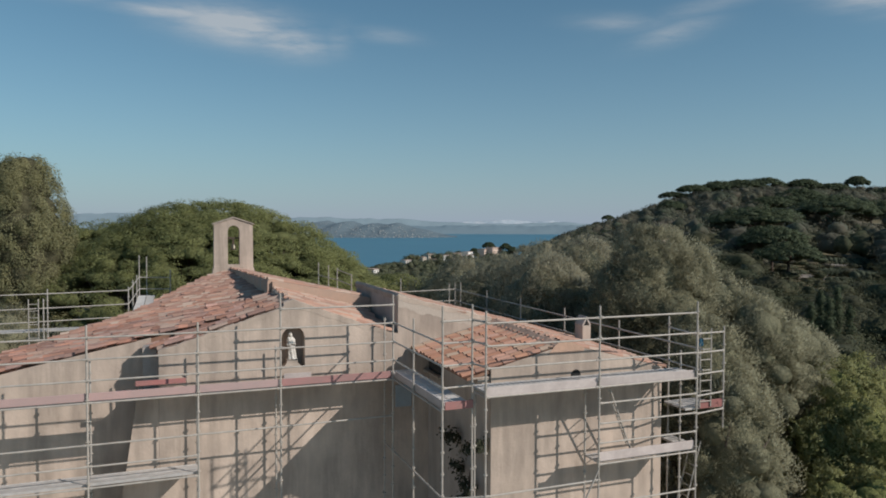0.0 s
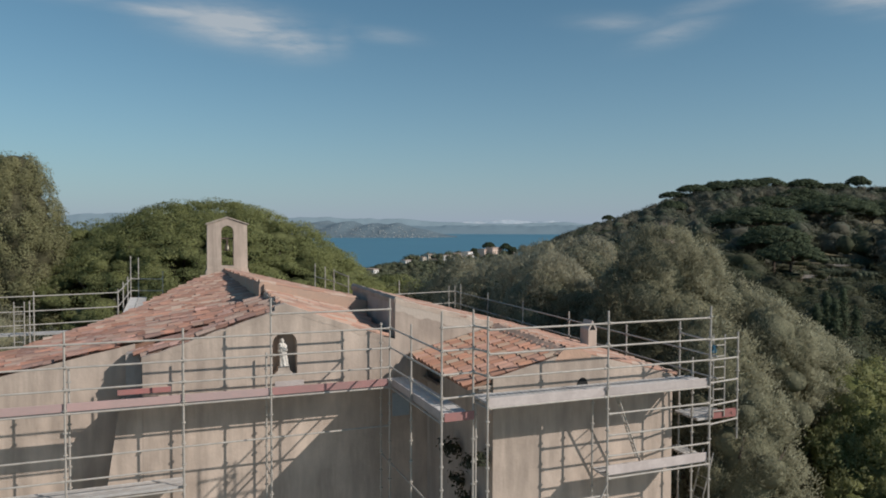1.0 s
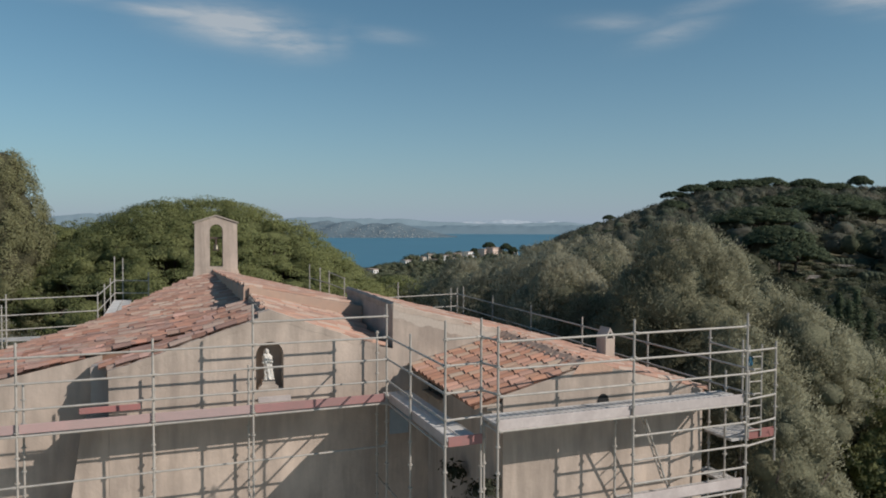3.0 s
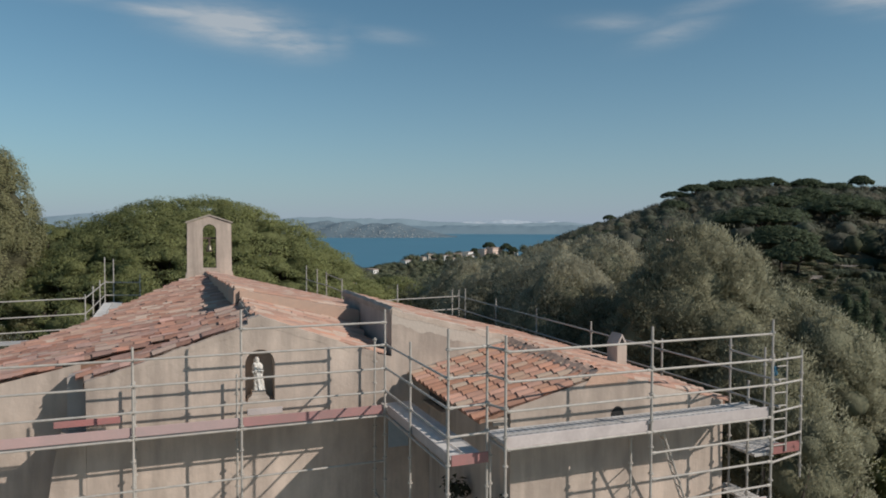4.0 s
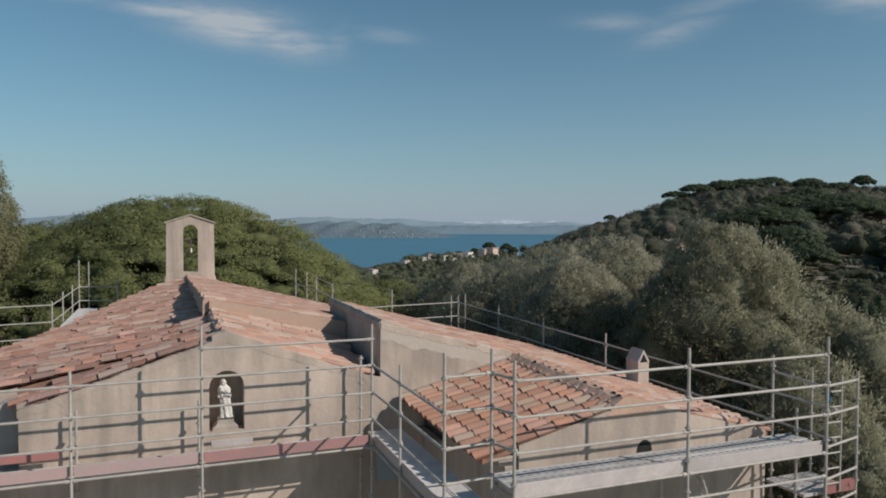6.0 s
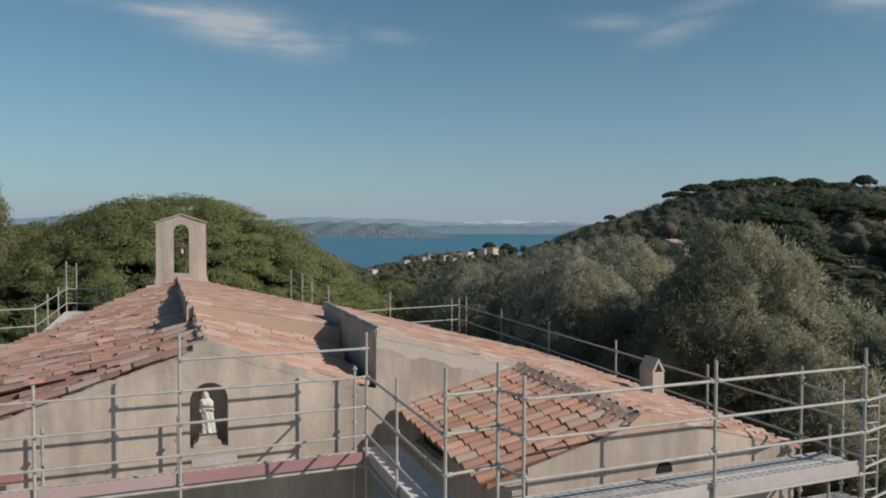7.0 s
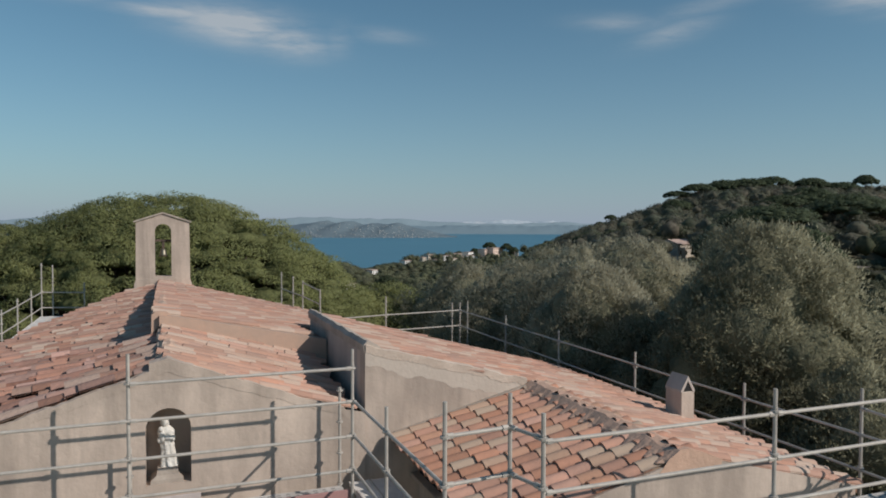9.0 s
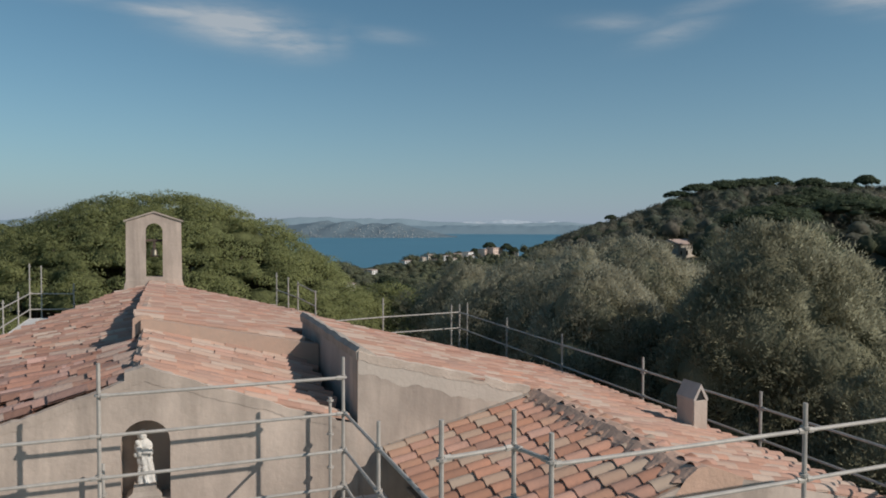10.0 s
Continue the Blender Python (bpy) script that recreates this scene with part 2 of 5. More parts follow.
SNOW = material("hazy_distant_snow", (0.60, 0.62, 0.64), (0.37, 0.45, 0.51), 0.012, bump=0, fine=4)
HOUSE_WALL = material("painted_render", (0.62, 0.55, 0.46), (0.52, 0.45, 0.37), 0.4, bump=0.1, vary="object", spread=0.15)
HOUSE_WHITE = material("white_render", (0.84, 0.81, 0.77), (0.76, 0.73, 0.68), 0.4, bump=0.1)
HOUSE_ROOF = material("house_roof_tile", (0.52, 0.38, 0.31), (0.42, 0.31, 0.26), 0.8, bump=0.2)
GLASS_DARK = material("dark_window", (0.03, 0.035, 0.04), (0.02, 0.025, 0.03), 1.0, rough=0.15, bump=0, spec=0.5)


# ---- building helpers ----
def link_mesh(name, me, mat, parent=None, label="", smooth=False):
    me.materials.append(mat)
    ob = new(name, me)
    if parent is not None:
        ob.parent = parent
    if label:
        ob["label"] = label
    if smooth:
        me.polygons.foreach_set("use_smooth", [True] * len(me.polygons))
    return ob


def part(name, bm, mat, parent, label="", smooth=False):
    me = bpy.data.meshes.new(name)
    bmesh.ops.recalc_face_normals(bm, faces=bm.faces[:])
    bm.to_mesh(me)
    bm.free()
    return link_mesh(name, me, mat, parent, label, smooth)


def thing(name, label, category, at=(0, 0, 0), group="", kind=""):
    ob = new(name)
    ob.location = at
    ob.empty_display_size = 0.2
    return tagged(ob, label, category, group, kind)


def box(bm, x0, x1, y0, y1, z0, z1, bevel=0.0):
    vs = [bm.verts.new((x, y, z)) for z in (z0, z1) for y in (y0, y1) for x in (x0, x1)]
    fs = [bm.faces.new([vs[i] for i in q]) for q in ((0, 2, 3, 1), (4, 5, 7, 6), (0, 1, 5, 4), (2, 6, 7, 3), (0, 4, 6, 2), (1, 3, 7, 5))]
    if bevel:
        es = list({e for f in fs for e in f.edges})
        bmesh.ops.bevel(bm, geom=es, offset=bevel, segments=1, affect="EDGES")
    return vs


def prism(bm, outline, axis, a, b):
    """Extrudes a closed 2D outline along 'x', 'y' or 'z' from a to b."""
    def place(p, d):
        return {"x": (d, p[0], p[1]), "y": (p[0], d, p[1]), "z": (p[0], p[1], d)}[axis]
    lo, hi = [bm.verts.new(place(p, a)) for p in outline], [bm.verts.new(place(p, b)) for p in outline]
    bm.faces.new(lo), bm.faces.new(hi[::-1])
    k = len(outline)
    for i in range(k):
        bm.faces.new((lo[i], lo[(i + 1) % k], hi[(i + 1) % k], hi[i]))


def tube(bm, a, b, r, n=8):
    a, b = Vector(a), Vector(b)
    w = (b - a).normalized()
    u = w.orthogonal().normalized()
    v = w.cross(u)
    ring = [[bm.verts.new(p + r * (math.cos(k * math.tau / n) * u + math.sin(k * math.tau / n) * v)) for k in range(n)] for p in (a, b)]
    bm.faces.new(ring[0][::-1]), bm.faces.new(ring[1])
    for k in range(n):
        bm.faces.new((ring[0][k], ring[0][(k + 1) % n], ring[1][(k + 1) % n], ring[1][k]))


def raw_mesh(name, verts, faces, mat, parent=None, label="", smooth=False, normals=None):
    """A mesh from number arrays; all faces have the same corner count."""
    verts, faces = np.asarray(verts, dtype=np.float32), np.asarray(faces, dtype=np.int32)
    me = bpy.data.meshes.new(name)
    me.vertices.add(len(verts))
    me.vertices.foreach_set("co", verts.ravel())
    k = faces.shape[1]
    me.loops.add(faces.size)
    me.loops.foreach_set("vertex_index", faces.ravel())
    me.polygons.add(len(faces))
    me.polygons.foreach_set("loop_start", np.arange(0, faces.size, k, dtype=np.int32))
    me.update(calc_edges=True)
    if normals is not None:
        me.polygons.foreach_set("use_smooth", np.ones(len(faces), dtype=bool))
        me.normals_split_custom_set_from_vertices(np.asarray(normals, dtype=np.float32).tolist())
    return link_mesh(name, me, mat, parent, label, smooth)
# ---- ground, sea, far ranges ----
CH, SH = math.cos(radians(HEADING)), math.sin(radians(HEADING))


def ahead(u, v):
    """World x, y of a place u to the right and v ahead of the first camera."""
    return u * CH - v * SH, u * SH + v * CH


def height(u, v):
    """The lie of the land, by numpy arrays of right and ahead: a fall from the chapel, then a rise to a crest whose height goes with the bearing."""
    u, v = np.asarray(u, float), np.asarray(v, float)
    b = np.where(v > 1, u / np.maximum(v, 1), np.sign(u) * 3)
    crest_z = np.interp(b, [-3, -0.6, -0.45, -0.3, -0.14, -0.11, -0.02, 0.06, 0.10, 0.15, 0.20, 0.275, 0.314, 0.362, 0.425, 0.49, 0.568, 0.70, 3],
                        [-10, -4, -5, -12, -22, -27, -29, -28, -26.5, -15, -4, 6, 14, 21, 25, 25, 23, 18, 10])
    crest_v = np.interp(b, [-3, -0.3, -0.14, -0.11, -0.02, 0.08, 0.15, 0.25, 3], [400, 400, 400, 430, 620, 700, 640, 470, 450])
    start = np.interp(v, [-4900, -300, 0, 28, 45, 80, 100], [-60, -30, -6, -6, -8.5, -12.5, -14])
    f = np.clip((v - 70) / (crest_v - 70), 0, 1) ** np.interp(b, [0, 0.2, 0.4], [0.9, 1.1, 1.35])
    z = np.where(v < 70, start, -12.0 + (crest_z + 12.0) * f - 7 * np.sin(np.pi * f) * (b < 0.12))
    past = np.clip((v - crest_v - 10) / 150, 0, 1)
    far = np.where(b < -0.40, -33.0, -62.0)
    return z + (far - z) * past * past * (3 - 2 * past)


def sheet():
    su = np.concatenate([-np.geomspace(4900, 60, 40), np.linspace(-55, 55, 45), np.geomspace(60, 4900, 60)])
    sv = np.concatenate([-np.geomspace(4900, 40, 16), np.linspace(-35, 100, 55), np.geomspace(105, 4900, 90)])
    uu, vv = np.meshgrid(su, sv, indexing="ij")
    zz = height(uu, vv)
    xs, ys = ahead(uu, vv)
    near = np.hypot(xs - 4, ys - 27) < 19
    zz = np.where(near, -6.0, zz)
    nv = len(sv)
    i, j = np.meshgrid(np.arange(len(su) - 1), np.arange(nv - 1), indexing="ij")
    a = (i * nv + j).ravel()
    ob = raw_mesh("ground", np.stack([xs, ys, zz], -1).reshape(-1, 3), np.stack([a, a + nv, a + nv + 1, a + 1], 1), EARTH, smooth=True)
    tagged(ob, "dry grassy hillside falling towards the bay", "ground", kind="structure")


sheet()
# added pale disc, mostly out of view, that reflects fill light into shaded walls
BOUNCE_GROUND = material("pale_bounce_ground", (0.50, 0.45, 0.37), (0.42, 0.37, 0.30), 0.4, bump=0.4, fine=30)
bm = bmesh.new()
prism(bm, [(4 + 17 * math.cos(k * math.tau / 40) * (1 + 0.05 * math.sin(3 * k)), 17 + 17 * math.sin(k * math.tau / 40)) for k in range(40)], "z", -6.1, -5.985)
tagged(part("pavement", bm, BOUNCE_GROUND, None), "pale ground added before the chapel to bounce light onto its walls", "forecourt", kind="structure")
bm = bmesh.new()
ring = [bm.verts.new((*ahead(*p), -30.0)) for p in ((-4900, 500), (4900, 500), (4900, 4950), (-4900, 4950))]
bm.faces.new(ring)
tagged(part("water", bm, SEA, None), "calm deep blue water of the bay", "sea", kind="structure")


def mountain_range(label, mat, v, u0, u1, peak, seed, base=-45.0, depth=120.0, rough=7.0):
    """A low far ridge with an uneven skyline and gullied flanks; peak(u) gives its height."""
    us = np.linspace(u0, u1, 320)
    rows = 9
    verts, faces = [], []
    for uu in us:
        fine = 0.22 * rough * noise.noise(Vector((uu * 0.05, seed, 4)))
        for q in range(rows):
            f = q / (rows - 1)
            x, y = ahead(uu, v + depth * f)
            h = peak(uu + 60 * (1 - f)) + rough * noise.fractal(Vector((uu * 0.006, seed + 1.1 * (1 - f), 0)), 0.7, 2.0, 4)
            z = base + (h - base) * math.sin(f * math.pi / 2) ** 1.4 + fine * f ** 6
            verts.append((x, y, z))
    for k in range(len(us) - 1):
        for q in range(rows - 1):
            a = k * rows + q
            faces.append((a, a + rows, a + rows + 1, a + 1))
    ob = raw_mesh("backdrop", verts, faces, mat, smooth=True)
    return tagged(ob, label, "mountain range", kind="structure")


def bump_at(u, mid, width, tall):
    return tall * math.exp(-((u - mid) / width) ** 2)


def shore_peak(u):
    return -32 + bump_at(u, -270, 34, 20) + bump_at(u, -285, 110, 17) + bump_at(u, -200, 24, 10) + bump_at(u, -345, 30, 12) + bump_at(u, -130, 26, 7) + bump_at(u, -160, 80, 28) + bump_at(u, -60, 70, 18) + bump_at(u, -420, 120, 34)


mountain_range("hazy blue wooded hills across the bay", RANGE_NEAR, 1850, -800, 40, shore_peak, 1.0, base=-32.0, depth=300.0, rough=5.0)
mountain_range("haze-greyed blue wooded coast behind the bay", RANGE_MID, 2700, -500, 700, lambda u: -4 + bump_at(u, -250, 120, 9) + bump_at(u, 40, 90, 8) + bump_at(u, 250, 110, 10) + bump_at(u, 480, 120, 9), 3.0, base=-32.0, depth=200.0, rough=7.0)
mountain_range("haze-paled blue distant mountain range", RANGE_FAR, 4300, -3200, 1700, lambda u: 14 + bump_at(u, 700, 200, 8) + bump_at(u, -300, 300, 26) + bump_at(u, -800, 300, 34) + bump_at(u, -2000, 600, 60), 5.0)
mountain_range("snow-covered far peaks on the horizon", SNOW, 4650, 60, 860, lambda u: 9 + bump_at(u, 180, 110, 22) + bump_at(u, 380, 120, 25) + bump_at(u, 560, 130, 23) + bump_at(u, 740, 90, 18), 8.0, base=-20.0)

def shore_town():
    """Pale specks of houses along the far shore."""
    rng = random.Random(9)
    bm = bmesh.new()
    for _ in range(330):
        u = -400 + 420 * rng.random() ** 0.8
        d = rng.random() ** 1.6
        f = 0.75 * d
        x, y = ahead(u, 1846 + 300 * f)
        z = -31.5 + (shore_peak(u + 60 * (1 - f)) + 32.5) * math.sin(f * math.pi / 2) ** 1.4
        w, h = rng.uniform(0.5, 1.7) * (1 - 0.4 * f), rng.uniform(0.5, 1.3)
        box(bm, x - w, x + w, y - 2, y + 2, z - 0.8, z + h)
    # wall colour greyed by painted haze
    tagged(part("far_town", bm, material("hazy_far_walls", (0.50, 0.50, 0.48), (0.36, 0.37, 0.37), 0.05), None), "pale houses of a town along the far shore", "town", kind="stuff")


shore_town()

# ---- roofs ----
TILE_EDGE = ((-0.136, 0.000), (-0.116, 0.045), (-0.085, 0.074), (-0.040, 0.086), (0.006, 0.074), (0.044, 0.040), (0.070, 0.012), (0.104, 0.004), (0.138, 0.010))


def tile_mesh(name, length, mat, thick=0.017, rise=1.0, wide=1.0):
    """A clay roman tile along +x: a low roll beside a shallow pan, a little wider at its lower end."""
    vs, fs = [], []
    m = len(TILE_EDGE)

    def rail(x, f, drop):
        at = len(vs)
        vs.extend((x, y * f * wide, z * f * rise - drop) for y, z in reversed(TILE_EDGE))
        return at
    top, under = (rail(0.0, 0.9, 0.0), rail(length, 1.0, 0.0)), (rail(length, 1.0, thick), rail(0.0, 0.9, thick))
    end = (rail(length, 1.0, 0.0), rail(length, 1.0, thick))
    for p, q in (top, under, end):
        fs += [(p + k, p + k + 1, q + k + 1, q + k) for k in range(m - 1)]
    me = bpy.data.meshes.new(name)
    me.from_pydata(vs, [], fs)
    me.materials.append(mat)
    me.polygons.foreach_set("use_smooth", [True] * len(fs))
    return me, np.array(vs, dtype=np.float32), np.array(fs, dtype=np.int32)


TILE_LEN, TILE_ROW, TILE_COL = 0.50, 0.37, 0.262


def lay_tiles(parent, mat, seed, x_top, x_low, z_top, z_low, y0, y1, inside=None, singles=300, near=lambda x, y: y, jitter=1.0, first=-0.25, warp=None):
    """Courses of clay tiles on a slope that falls from x_top to x_low; the tiles nearest by near() are pieces, the rest one field."""
    rng = random.Random(seed)
    run = math.hypot(x_low - x_top, z_low - z_top)
    way = Vector((x_low - x_top, 0, z_low - z_top)) / run
    side = Vector((0, 1, 0)) if way.x > 0 else Vector((0, -1, 0))
    up = way.cross(side)
    spots = []
    rows, cols = int(run / TILE_ROW) + 1, int((y1 - y0) / TILE_COL)
    for c in range(cols):
        y = y0 + (c + 0.5) * (y1 - y0) / cols
        drift = rng.uniform(-0.02, 0.02) * min(jitter, 2.0) ** 3
        loose = 2.2 if mat == TILE_OLD else 1.0
        for r in range(rows):
            s = run - TILE_LEN + 0.06 - r * TILE_ROW + drift + rng.uniform(-0.02, 0.02) * jitter * loose
            p = Vector((x_top, y + rng.uniform(-0.012, 0.012) * jitter, z_top)) + way * s + up * (0.022 + rng.uniform(0, 0.014) * jitter * loose)
            if warp:
                p.z += warp(p.x, p.y)
            if s < first or (inside and not inside(p.x, p.y)):
                continue
            turn = rng.uniform(-0.035, 0.035) * jitter
            w = (way + side * turn + up * (0.036 + 0.014 * (mat in (TILE_OLD, TILE_NEW)) + rng.uniform(-0.02, 0.02) * jitter)).normalized()
            sd = up.cross(w).normalized()
            m = Matrix((w, sd, w.cross(sd))).transposed().to_4x4()
            m.translation = p
            spots.append((near(p.x, p.y), m))
    spots.sort(key=lambda q: q[0])
    me, vs, fs = tile_mesh("tile", TILE_LEN, mat, 0.026, 1.0, 0.98) if mat == TILE_OLD else tile_mesh("tile", TILE_LEN, mat, 0.024, 0.85) if mat == TILE_NEW else tile_mesh("tile", TILE_LEN, mat, 0.020, 0.78)
    for _, m in spots[:singles]:
        ob = new("tile", me)
        ob.parent = parent
        ob.matrix_local = m
    rest = spots[singles:]
    if rest:
        hv = np.concatenate([vs, np.ones((len(vs), 1), np.float32)], 1)
        allv = np.concatenate([(hv @ np.array(m.transposed(), dtype=np.float32))[:, :3] for _, m in rest])
        allf = np.concatenate([fs + k * len(vs) for k in range(len(rest))])
        tagged(raw_mesh("tile_field", allv, allf, TILE_FIELD, parent, smooth=True), kind="stuff")


def slab(name, parent, outline, z_at, thick, mat=None):
    """A roof slab over an outline in plan, its top at z_at(x, y)."""
    bm = bmesh.new()
    hi = [bm.verts.new((x, y, z_at(x, y))) for x, y in outline]
    lo = [bm.verts.new((x, y, z_at(x, y) - thick)) for x, y in outline]
    bm.faces.new(hi), bm.faces.new(lo[::-1])
    k = len(outline)
    for i in range(k):
        bm.faces.new((hi[i], hi[(i + 1) % k], lo[(i + 1) % k], lo[i]))
    return part(name, bm, mat or TILE_BED, parent)


chapel = thing("chapel", "rendered lime-plaster hill chapel with clay tile roofs under repair", "chapel")
GROUND = -6.0


def left_z(x, y=0):
    return 0.58 + 0.212 * (x + 0.43)


def bay_left_z(x, y=0):
    return 1.46 - 0.318 * (3.2 - x)


def bay_back_rise(x, y):
    # the bay's roof lifts a little towards the step behind it
    return (0.035 + 0.03 * (x - 3.25)) * max(0.0, y - 19.8)


def bay_right_z(x, y=0):
    return 1.54 - 0.35 * (x - 3.25) + bay_back_rise(x, y)


def rear_warp(x, y):
    # the ridge sinks towards the bell gable, the eaves a little more
    return -(y - 23.0) * (0.033 + 0.0032 * (x - 3.3))


def rear_right_z(x, y=23.0):
    return 1.88 - 0.205 * (x - 3.3) + rear_warp(x, y)


def front_sag(x, y):
    # the annex roofs sink a little towards the front
    return -0.017 * max(0.0, 19.8 - y)


def wing_z(x, y=19.8):
    return 0.755 - 0.262 * (x - 9.4) + front_sag(x, y)


def annex_z(x, y=19.8):
    return 0.69 - 0.235 * (9.45 - x) + front_sag(x, y)


# front gable wall with the statue niche
W_Y = 19.75
NX0, NX1, NZ0, NSPRING = 2.94, 3.58, -0.27, 0.56


def front_gable():
    bm = bmesh.new()
    mid, rad = (NX0 + NX1) / 2, (NX1 - NX0) / 2
    arch = [(mid - rad * math.cos(math.pi * k / 12), NSPRING + rad * math.sin(math.pi * k / 12)) for k in range(13)]

    def face(points, y):
        return bm.faces.new([bm.verts.new((x, y, z)) for x, z in points])
    face([(-0.2, GROUND), (NX0, GROUND), (NX0, bay_left_z(NX0) + 0.025), (-0.2, bay_left_z(-0.2) + 0.025)], W_Y)
    face([(NX1, GROUND), (6.3, GROUND), (6.3, bay_right_z(6.0) - 0.04), (5.98, bay_right_z(5.98) + 0.025), (NX1, bay_right_z(NX1) + 0.025)], W_Y)
    face([(NX0, GROUND), (NX1, GROUND), (NX1, NZ0), (NX0, NZ0)], W_Y)
    for (xa, za), (xb, zb) in zip(arch, arch[1:]):
        def top(x):
            return (bay_left_z(x) if x < 3.25 else bay_right_z(x)) + 0.025 + 0.05 * max(0, 1 - abs(x - 3.25) / 0.25)
        face([(xa, za), (xb, zb), (xb, top(xb)), (xa, top(xa))], W_Y)
    rim = [(NX0, NZ0)] + arch + [(NX1, NZ0)]
    deep = W_Y + 0.42
    for (xa, za), (xb, zb) in zip(rim, rim[1:] + rim[:1]):
        bm.faces.new([bm.verts.new(p) for p in ((xa, W_Y, za), (xb, W_Y, zb), (xb, deep, zb), (xa, deep, za))])
    face(rim, deep)
    # back and ends
    back = W_Y + 0.55
    face([(-0.2, GROUND), (6.3, GROUND), (6.3, bay_right_z(6.0) - 0.04), (3.25, bay_right_z(3.25) - 0.05), (-0.2, bay_left_z(-0.2) + 0.025)], back)
    for x, z in ((-0.2, bay_left_z(-0.2) + 0.025), (6.3, bay_right_z(6.0) - 0.04)):
        bm.faces.new([bm.verts.new(p) for p in ((x, W_Y, GROUND), (x, back, GROUND), (x, back, z), (x, W_Y, z))])
    bmesh.ops.remove_doubles(bm, verts=bm.verts[:], dist=0.001)
    part("front_wall", bm, PLASTER, chapel, "stained beige plaster gable wall with an arched niche")
    bm = bmesh.new()
    prism(bm, [(-0.205, -0.7), (-0.205, GROUND), (-1.5, GROUND), (-0.85, -1.6), (-0.72, -0.7)], "y", W_Y, W_Y + 0.9)
    part("buttress", bm, PLASTER, chapel)


front_gable()
bm = bmesh.new()
prism(bm, [(-0.2, bay_left_z(-0.2) + 0.025), (-0.2, GROUND), (-0.6, GROUND), (-0.6, left_z(-0.6) - 0.12), (-0.35, left_z(-0.35) - 0.12), (-0.35, 0.4)], "y", W_Y + 0.56, W_Y + 1.0)
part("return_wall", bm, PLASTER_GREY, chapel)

# left wing: wall set back behind the gable, roof falling to the left
LEFT_PLAN = [(3.15, 37.0), (2.1, 36.3), (0.7, 32.4), (-0.6, 28.2), (-2.6, 26.0), (-4.7, 23.9), (-7.4, 20.9), (-0.3, 20.9), (3.15, 20.9)]
L_Y = 20.85
bm = bmesh.new()
prism(bm, [(-7.2, GROUND), (-0.4, GROUND), (-0.4, left_z(-0.4) + 0.02), (-7.2, left_z(-7.2) + 0.02)], "y", L_Y, L_Y + 0.5)
part("left_wing_wall", bm, PLASTER, chapel, "rain-streaked beige plaster wall")
bm = bmesh.new()
rim = [(2.9, 36.8), (2.1, 36.1), (0.75, 32.2), (-0.5, 28.0), (-2.5, 25.8), (-4.6, 23.7), (-7.1, 20.9)]
for (xa, ya), (xb, yb) in zip(rim, rim[1:]):
    q = [(xa, ya, GROUND), (xb, yb, GROUND), (xb, yb, left_z(xb) - 0.12), (xa, ya, left_z(xa) - 0.12)]
    bm.faces.new([bm.verts.new(p) for p in q])
bmesh.ops.remove_doubles(bm, verts=bm.verts[:], dist=0.001)
bmesh.ops.solidify(bm, geom=bm.faces[:], thickness=0.35)
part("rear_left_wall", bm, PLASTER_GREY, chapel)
roof_left = slab("left_roof", chapel, LEFT_PLAN, left_z, 0.12)


def in_left(x, y):
    edge = np.interp(x, [-7.4, -4.7, -2.6, -0.6, 0.7, 2.1, 3.2], [20.75, 23.9, 26.0, 28.2, 32.4, 36.3, 37.0])
    return y < edge and not (x > 2.15 and y < 22.9)


lay_tiles(roof_left, TILE_OLD, 3, 3.1, -7.4, left_z(3.1), left_z(-7.4), 20.86, 37.0, in_left, 330, lambda x, y: y + 0.25 * abs(x + 1), 2.1)
roof_bay = slab("front_bay_roof", chapel, [(3.2, 19.8), (3.2, 22.9), (2.1, 22.9), (2.0, 20.8), (-0.25, 20.8), (-0.25, 19.8)], bay_left_z, 0.1)
lay_tiles(roof_bay, TILE_OLD, 4, 3.15, -0.32, bay_left_z(3.15), bay_left_z(-0.32), 19.765, 22.9, lambda x, y: y < 20.95 or x > 2.05, 200, jitter=2.4)
roof_bay_right = slab("front_bay_right_roof", chapel, [(3.25, 19.8), (6.02, 19.8), (6.02, 23.0), (3.25, 23.0)], bay_right_z, 0.1)
lay_tiles(roof_bay_right, TILE_PALE, 5, 3.3, 6.05, bay_right_z(3.3), bay_right_z(6.05), 19.765, 23.0, None, 200, jitter=1.7, warp=bay_back_rise)
roof_rear = slab("rear_right_roof", chapel, [(3.15, 23.0), (6.31, 23.0), (6.31, 25.0), (6.31, 37.2), (3.15, 37.2)], rear_right_z, 0.12)
slab("rear_eaves_roof", chapel, [(6.31, 25.05), (8.5, 25.05), (8.5, 37.2), (6.31, 37.2)], rear_right_z, 0.12)
lay_tiles(roof_rear, TILE_PALE, 6, 3.2, 8.5, rear_right_z(3.2), rear_right_z(8.5), 23.0, 37.2, lambda x, y: x < 5.85 or y > 25.1, 330, lambda x, y: y + 0.6 * abs(x - 5), jitter=1.2, warp=rear_warp)
bm = bmesh.new()
prism(bm, [(3.12, 1.0), (3.12, 1.9), (3.3, 1.9), (6.3, rear_right_z(6.3) + 0.02), (6.3, -0.6)], "y", 22.8, 23.02)
part("step_wall", bm, DAUB, chapel, "bare stained mortar step between the two roofs")
bm = bmesh.new()
prism(bm, [(23.02, 1.0), (37.0, 1.0), (37.0, 1.45), (23.02, 1.91)], "x", 3.02, 3.2)
